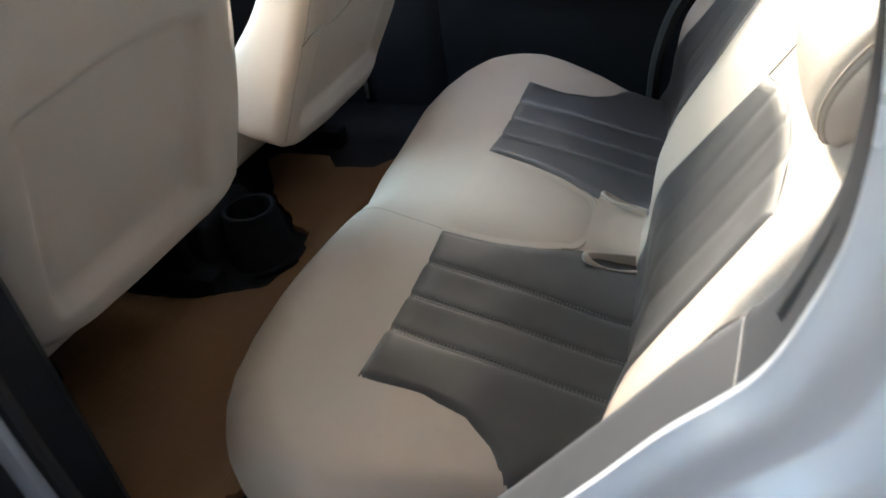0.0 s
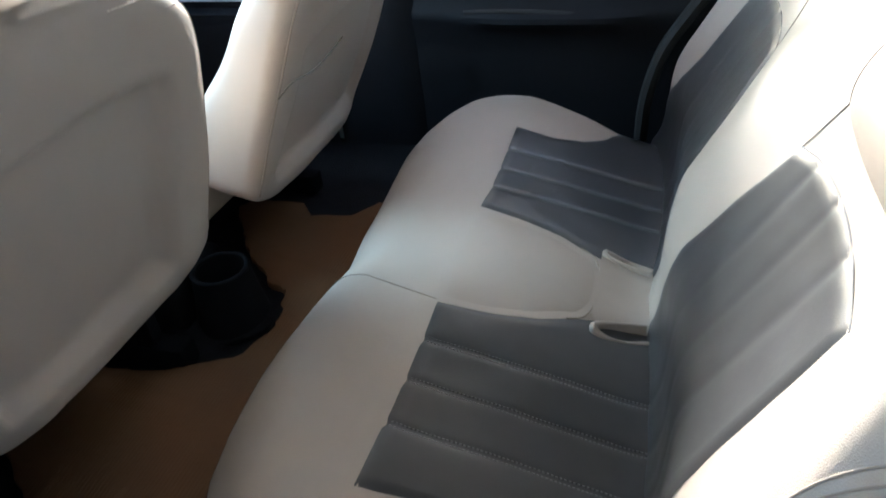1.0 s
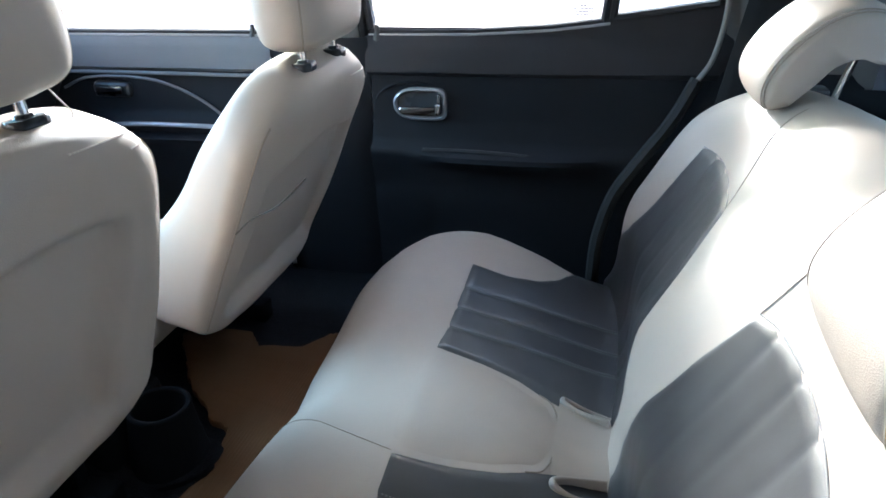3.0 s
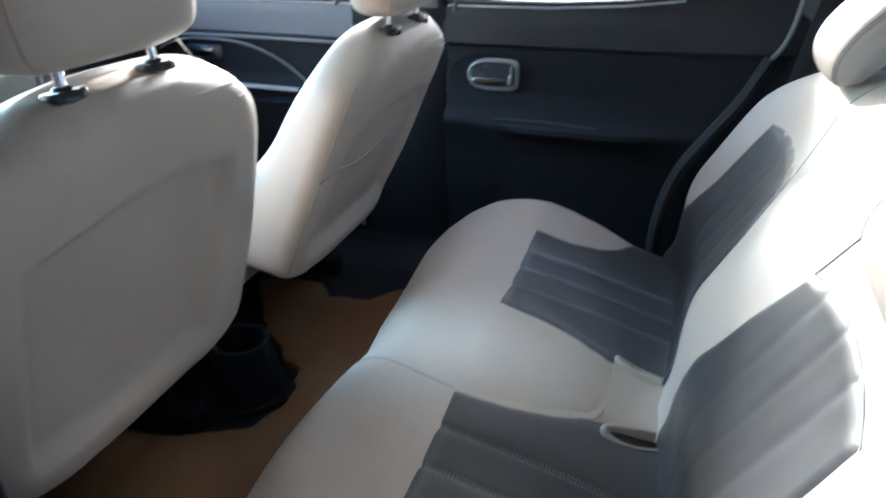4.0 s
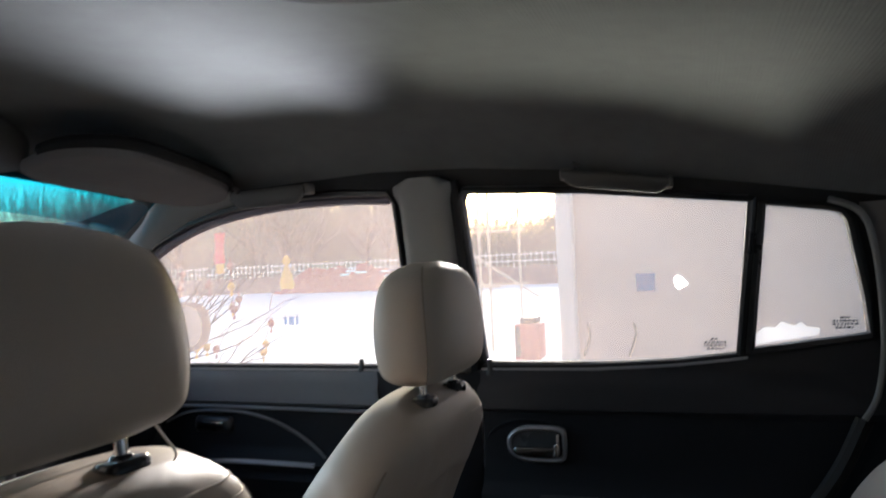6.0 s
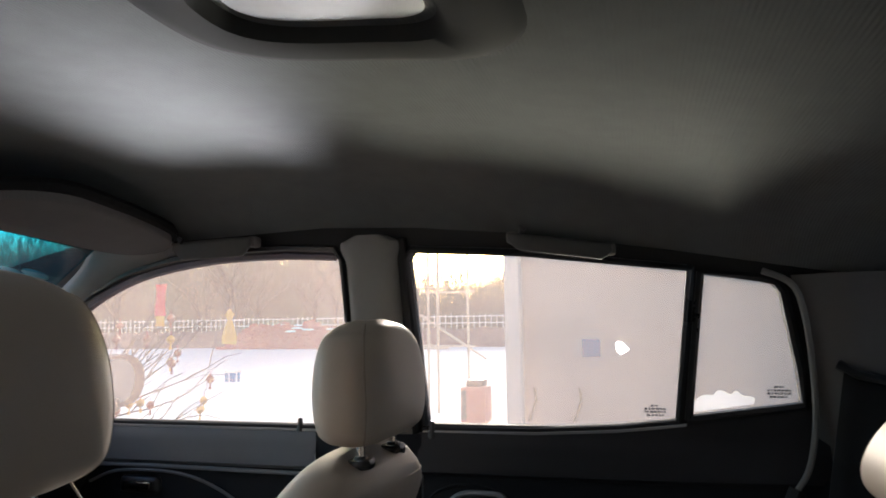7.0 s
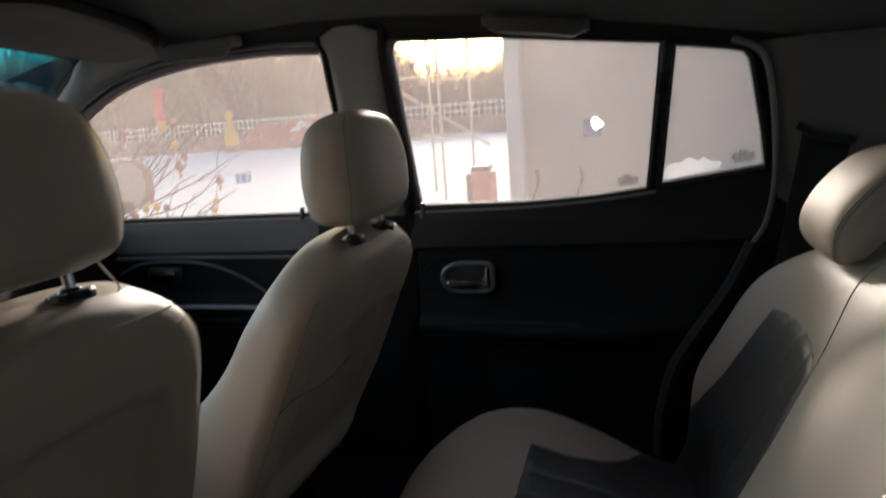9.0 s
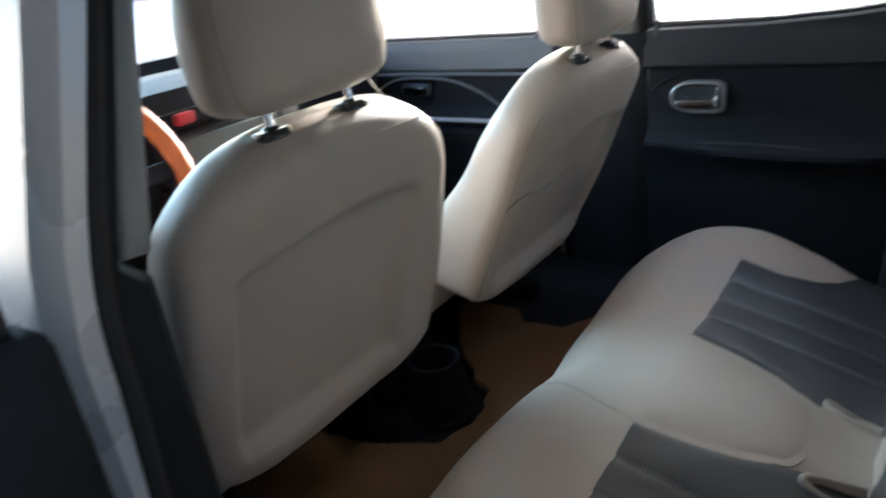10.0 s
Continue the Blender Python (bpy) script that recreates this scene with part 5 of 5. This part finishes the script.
# out of view: pale wall added as a reflector for the near doorway
tagged(part("west_reflector", box(-8.0, -0.6, -3.4, -3.15, 0, 3.2), mat("cream_reflector", (0.46, 0.44, 0.41), 0.9, spread=0.06, scale=1.5, grain=0.3, grain_scale=60)), "unseen plain cream wall, added to bounce low sun to the doorway", "wall", kind="structure")
WALL_Y = 6.0
shed = thing("building", "plain pink plastered building wall beside the car", "building")
# upper wall and roof are unseen; the height is added to block sun
part("wall", box(-0.45, 9.0, WALL_Y, WALL_Y + 0.3, 0, 5.4), PLASTER, shed)
part("corner_column", box(-0.71, -0.57, WALL_Y - 0.15, WALL_Y + 0.05, 0, 5.4, 0.01), WHITE, shed, "white painted corner post")
part("corner_return", box(-0.57, -0.45, WALL_Y + 0.02, WALL_Y + 0.3, 0, 5.4), PLASTER, shed)
part("roof", box(-0.9, 9.3, WALL_Y - 0.1, WALL_Y + 5, 5.4, 5.55), WHITE, shed)
part("notice", box(-0.02, 0.14, WALL_Y - 0.012, WALL_Y - 0.002, 0.90, 1.06), BLUE, shed, "small blue notice board")
for x in (-0.47, -0.06):
    part("hook", tube([(x, WALL_Y - 0.02, 0.62), (x + 0.02, WALL_Y - 0.05, 0.52), (x - 0.02, WALL_Y - 0.03, 0.40), (x - 0.05, WALL_Y - 0.02, 0.32)], 0.012, 6), RUST, shed)

# scaffold, box, brick stack, wood
scaffold = thing("scaffold", "thin steel scaffold standing in the snow", "scaffold")
for x, y in ((-2.9, 9.0), (-2.25, 9.0), (-2.75, 10.2), (-2.1, 10.2)):
    part("upright", tube([(x, y, 0), (x, y, 2.6)], 0.020, 8), TANP, scaffold)
for z in (0.9, 1.75):
    part("ledger", tube([(-3.0, 9.0, z), (-2.1, 9.0, z)], 0.016, 8), TANP, scaffold)
    part("ledger", tube([(-2.9, 10.2, z), (-2.0, 10.2, z)], 0.016, 8), TANP, scaffold)
part("brace", tube([(-2.85, 8.95, 1.6), (-1.55, 8.95, 0.75)], 0.016, 8), TANP, scaffold)
tank = thing("red_box", "faded red steel cabinet in the snow", "cabinet")
part("cabinet_body", box(-1.69, -1.37, 8.0, 8.4, 0, 0.45, 0.02), REDPAINT, tank)
part("cabinet_lid", box(-1.63, -1.41, 8.05, 8.35, 0.45, 0.53, 0.02), BLACK, tank)
part("cabinet_stripe", box(-1.68, -1.61, 7.99, 8.0, 0.05, 0.42), BLACK, tank)

rng = random.Random(11)
heap = thing("brick_heap", "long heap of loose red bricks dusted with snow", "brick heap")


def heap_z(u, v):
    """Height of the heap; u along it, v across it."""
    return 1.75 * sstep(0.0, 0.22, u) * (1 - 0.75 * sstep(0.8, 1.0, u)) * (1 - v * v) * (0.85 + 0.35 * noise.noise((u * 7, v * 2, 5)))


def heap_at(u, v):
    return Vector((-26.5 + 9.5 * u, 42 + 1.6 * v, heap_z(u, v) + 0.12 * noise.noise((u * 40, v * 6, 1))))


part("heap_body", grid(heap_at, span(0, 1, 60), span(-1, 1, 14)), BRICK, heap, "packed broken brick")
bm = bmesh.new()
for k in range(420):
    q = heap_at(rng.random(), rng.uniform(-0.95, 0.2))
    b = box(-0.12, 0.12, -0.06, 0.06, -0.035, 0.035)
    bmesh.ops.transform(b, matrix=Matrix.Translation(q + Vector((0, 0, 0.03))) @ Euler([rng.uniform(-0.8, 0.8) for _ in range(3)]).to_matrix().to_4x4(), verts=b.verts)
    join(bm, b)
tagged(part("loose_bricks", bm, BRICK, heap, smooth=False), kind="stuff")
for k in range(16):
    u, v = rng.uniform(0.1, 0.95), rng.uniform(-0.5, 0.3)
    q = heap_at(u, v)
    part("snow_cap", loft([[Vector((r * math.cos(a) * 0.45, r * math.sin(a) * 0.25, z)) for a in [2 * math.pi * i / 10 for i in range(10)]] for r, z in ((1.0, -0.03), (0.9, 0.05), (0.5, 0.09))]), SNOW, heap).matrix_basis = pose(*q)
SCRUB = mat("brown_winter_scrub", (0.27, 0.17, 0.14), 0.95, spread=0.35, scale=1.5, grain=0.8, grain_scale=6)
bank = thing("scrub_bank", "low bank of reddish brown scrub at the field's edge", "scrub bank")
bm = grid(lambda u, v: Vector((-76 + 84 * u, 44.2 + 4.5 * v, 1.25 * sstep(0.0, 0.35, v) * (0.9 + 0.25 * noise.noise((u * 20, v * 2, 3))) + 0.22 * noise.noise((u * 250, v * 12, 9)) * sstep(0, 0.2, v) - 0.03)), span(0, 1, 230), span(0, 1, 12))
part("bank_top", bm, SCRUB, bank)
fence = thing("fence", "pale post and rail fence along the bank before the woods", "fence")
for k in range(168):
    x = -60 + 0.40 * k
    part("post", box(x - 0.022, x + 0.022, 46.5, 46.55, 0.9, 2.15 + rng.uniform(-0.05, 0.05), 0.005), WHITE, fence)
for z in (1.55, 2.0):
    part("rail", box(-60.2, 7.0, 46.46, 46.5, z - 0.03, z + 0.03), WHITE, fence)
table = thing("small_table", "little white table with blue legs in the snow", "table")
part("tabletop", box(-9.05, -8.75, 14.3, 14.6, 0.20, 0.26, 0.02), WHITE, table)
for x in (-9.0, -8.8):
    for y in (14.35, 14.55):
        part("leg", box(x - 0.03, x + 0.03, y - 0.02, y + 0.02, -0.02, 0.20), BLUE, table)


def bare_tree(name, label, x, y, h, seed, depth=4, r=0.09, group="bare trees", twig=None):
    """Trunk, limbs and fine twigs of a leafless tree."""
    g = random.Random(seed)
    t = thing(name, label, "tree", group, m=pose(x, y, 0))
    limbs, twigs = bmesh.new(), bmesh.new()

    def grow(p, d, length, rad, lev):
        pts = [p]
        for k in range(3):
            d = (d + Vector((g.uniform(-0.25, 0.25), g.uniform(-0.25, 0.25), g.uniform(-0.05, 0.2)))).normalized()
            pts.append(pts[-1] + d * length / 3)
        tube(pts, rad, 5 if lev < 2 else 3, limbs if lev < 2 else twigs, taper=rad * 0.55)
        if lev < depth:
            for k in range(g.choice((2, 3, 3))):
                q = pts[g.choice((1, 2, 3))]
                nd = (d + Vector((g.uniform(-0.9, 0.9), g.uniform(-0.9, 0.9), g.uniform(-0.2, 0.6)))).normalized()
                grow(q, nd, length * g.uniform(0.5, 0.75), rad * 0.5, lev + 1)
    tr = bmesh.new()
    tube([(0, 0, -0.05), (g.uniform(-0.05, 0.05), g.uniform(-0.05, 0.05), h * 0.2), (g.uniform(-0.1, 0.1), g.uniform(-0.1, 0.1), h * 0.4)], r, 7, tr, taper=r * 0.7)
    part("trunk", tr, BARK, t)
    for k in range(5):
        a = 2 * math.pi * (k + g.random()) / 5
        grow(Vector((0, 0, h * g.uniform(0.22, 0.4))), Vector((math.cos(a) * 0.7, math.sin(a) * 0.7, 0.8)).normalized(), h * g.uniform(0.2, 0.32), r * 0.5, 0)
    part("limbs", limbs, BARK, t)
    part("twigs", twigs, TWIG, t, smooth=False)
    return t


master = bare_tree("bare_tree", "leafless roadside tree in winter", -22, 46, 9.0, 5, r=0.12)
for k in range(40):
    x = -40 + 1.2 * k + rng.uniform(-0.7, 0.7)
    if -17 < x < -8:
        continue
    copy_thing(master, pose(x, rng.uniform(46, 60), 0, 0, 0, rng.uniform(0, 360)) @ Matrix.Scale(rng.uniform(0.8, 1.25), 4))


def thicket(n, x0, x1, y0, y1, h0, h1, seed):
    """Slender stems with a few side twigs each, too many to count."""
    g = random.Random(seed)
    vs, fs = [], []

    def blade(p, q, w):
        i = len(vs)
        vs.extend([(p[0] - w, p[1], p[2]), (p[0] + w, p[1], p[2]), (p[0], p[1] + w, p[2]), (q[0], q[1], q[2])])
        fs.extend([(i, i + 1, i + 3), (i + 1, i + 2, i + 3), (i + 2, i, i + 3)])
    for k in range(n):
        x, y, h = g.uniform(x0, x1), g.uniform(y0, y1), g.uniform(h0, h1)
        az = math.degrees(math.atan2(-x, y))
        h *= 1 - 0.48 * sstep(7, 11, az) * (1 - sstep(17, 21, az))
        lean = g.uniform(-0.12, 0.12)
        blade((x, y, -0.1), (x + lean * h, y, h), g.uniform(0.03, 0.07))
        for j in range(9):
            t = g.uniform(0.15, 0.9)
            l = h * g.uniform(0.12, 0.3)
            a = g.uniform(-1.1, 1.1)
            blade((x + lean * h * t, y, h * t), (x + lean * h * t + l * math.sin(a), y + g.uniform(-0.3, 0.3), h * t + l * abs(math.cos(a))), g.uniform(0.015, 0.04))
    me = bpy.data.meshes.new("far_woods")
    me.from_pydata(vs, [], fs)
    me.materials.append(WOODS)
    return me


WOODS = mat("winter_woods", (0.205, 0.185, 0.145), 0.95, spread=0.3, scale=0.3)
tagged(new("far_woods", thicket(14500, -74, 25, 50, 78, 3, 13, 4)), "leafless winter woodland beyond the snow field", "woods", kind="stuff")

# the small tree hung with New Year ornaments, close to the front window
deco = thing("ornament_tree", "bare shrub hung with red and yellow New Year ornaments", "shrub", m=pose(-2.95, 3.1, 0))
g2 = random.Random(8)
part("trunk", tube(smooth_path([(0, 0, -0.05), (0.05, 0.02, 0.3), (-0.02, 0, 0.6)], 4), 0.03, 6, taper=0.02), BARK, deco)
tips = []
for k in range(14):
    a = g2.uniform(-1.2, 1.4)
    p = Vector((0, 0, g2.uniform(0.25, 0.6)))
    pts = [p]
    d = Vector((math.cos(a) * g2.uniform(0.6, 1.0), g2.uniform(-0.35, 0.35), g2.uniform(0.1, 0.9))).normalized()
    for j in range(5):
        d = (d + Vector((g2.uniform(-0.2, 0.25), g2.uniform(-0.2, 0.2), g2.uniform(-0.12, 0.15)))).normalized()
        pts.append(pts[-1] + d * g2.uniform(0.13, 0.22))
    bm = tube(pts, 0.0085, 5, taper=0.003)
    for j in range(2, 6):
        for r in range(2):
            d2 = (d + Vector((g2.uniform(-0.8, 0.8), g2.uniform(-0.5, 0.5), g2.uniform(-0.4, 0.6)))).normalized()
            q = pts[j] + d2 * g2.uniform(0.12, 0.3)
            tube([pts[j], (pts[j] + q) / 2 + Vector((0, 0, 0.02)), q], 0.0032, 4, bm, taper=0.0018)
            tips.append(q)
    part("limb", bm, BARK, deco)


def ornament(p, color, label, size):
    o = thing("ornament", label, "ornament", "ornaments on the shrub", m=pose(*p, 0, 0, g2.uniform(0, 180)))
    part("cord", tube([(0, 0, 0.0), (0, 0, 0.05)], 0.0015, 4), BANNER, o)
    part("bead", loft([[Vector((r * size * math.cos(a), r * size * math.sin(a), z * size)) for a in [2 * math.pi * i / 10 for i in range(10)]] for r, z in ((0.2, -1.0), (0.7, -0.7), (1.0, 0.0), (0.7, 0.7), (0.2, 1.0))]), color, o)
    part("tassel", loft([[Vector((r * size * math.cos(a), r * size * math.sin(a), z * size)) for a in [2 * math.pi * i / 6 for i in range(6)]] for r, z in ((0.15, -1.0), (0.35, -2.4))]), color, o)


for k, q in enumerate(tips[::4]):
    w = q + Vector((-2.95, 3.1, -0.06))
    ornament(w, (REDPAINT, YELLOW, REDPAINT)[k % 3], ("small dark red lantern ornament on a twig", "small yellow paper ornament on a twig", "small dark red bead ornament on a twig")[k % 3], 0.026)
flag = thing("red_banner", "narrow red cloth banner with a yellow fringe", "banner")
part("cloth", grid(lambda u, v: Vector((-2.31 + 0.075 * u, 3.0 + 0.008 * math.sin(5 * v + 2 * u), 1.46 - 0.19 * v)), span(0, 1, 5), span(0, 1, 10)), BANNER, flag)
part("fringe", grid(lambda u, v: Vector((-2.305 + 0.065 * u, 3.0, 1.268 - 0.06 * v)), span(0, 1, 4), span(0, 1, 3)), YELLOW, flag)
part("hanger", tube([(-2.275, 3.0, 1.46), (-2.35, 3.02, 1.62), (-2.7, 3.1, 1.7)], 0.006, 5), BARK, flag)
charm = thing("paper_charm", "orange paper figure charm on a string", "ornament")
part("charm_body", loft([[Vector((-1.80 + r * math.cos(a), 3.0 + 0.4 * r * math.sin(a), z)) for a in [2 * math.pi * i / 10 for i in range(10)]] for r, z in ((0.045, 1.10), (0.05, 1.14), (0.03, 1.20), (0.015, 1.24), (0.03, 1.27), (0.01, 1.30))]), YELLOW, charm)
part("string", tube([(-1.80, 3.0, 1.30), (-1.85, 3.02, 1.5), (-2.3, 3.05, 1.66)], 0.002, 4), BARK, charm)

# the car's nose and wheels, which carry it
part("bonnet", grid(lambda u, v: Vector((-1.22 - 0.75 * v, 0.72 * u * (1 - 0.12 * v * v), 0.98 - 0.16 * v - 0.10 * v ** 4 - 0.05 * u * u)), span(-1, 1, 15), span(0, 1, 12)), PAINT, car, "silver bonnet")
part("nose", box(-2.0, -1.28, -0.70, 0.70, 0.22, 0.80, 0.08, 3), PAINT, car)
for x in (-1.55, 0.86):
    for y in (-0.72, 0.72):
        w = part("wheel", tube([(x, y - 0.08, 0.27), (x, y + 0.08, 0.27)], 0.27, 28), RUBBER, car)
        part("rim", tube([(x, y - 0.085, 0.27), (x, y + 0.085, 0.27)], 0.17, 20), SILVER_P, w)


def arch_panel(x0, x1, wheel_x, top, s):
    """An outer side panel with a round wheel arch cut from its lower edge."""
    arch = [(wheel_x + 0.33 * math.cos(a), 0.27 + 0.33 * math.sin(a)) for a in span(math.pi * 0.93, math.pi * 0.07, 15)]
    outline = [(x0, 0.34)] + arch + [(x1, 0.34)] + top
    return plate(outline, [], 0.05, lambda u, v, w: Vector((u, s * (0.775 - 0.10 * max(0.0, v - 0.75) + w), v)), 0.012)


for s in (1, -1):
    part("front_wing", arch_panel(-1.97, -1.20, -1.55, [(-1.20, 0.93), (-1.5, 0.90), (-1.8, 0.80), (-1.97, 0.66)], s), PAINT, car, "silver front wing")
part("rear_wing", arch_panel(0.50, 1.24, 0.86, [(1.24, 0.93), (0.50, 0.93)], 1), PAINT, car, "silver rear wing")
part("near_door_skin", box(-1.19, 0.06, -0.79, -0.72, 0.40, 0.93, 0.015, 3), PAINT, car, "silver front door skin")
part("near_door_trim", box(-1.19, -0.10, -0.72, -0.66, 0.44, 0.95, 0.02, 3), BLACK, car, "black front door lining")
part("rear_bumper", box(1.20, 1.32, -0.74, 0.74, 0.28, 0.58, 0.05, 3), PAINT, car)
part("front_bumper", box(-2.08, -1.92, -0.72, 0.72, 0.22, 0.56, 0.06, 3), PAINT, car)
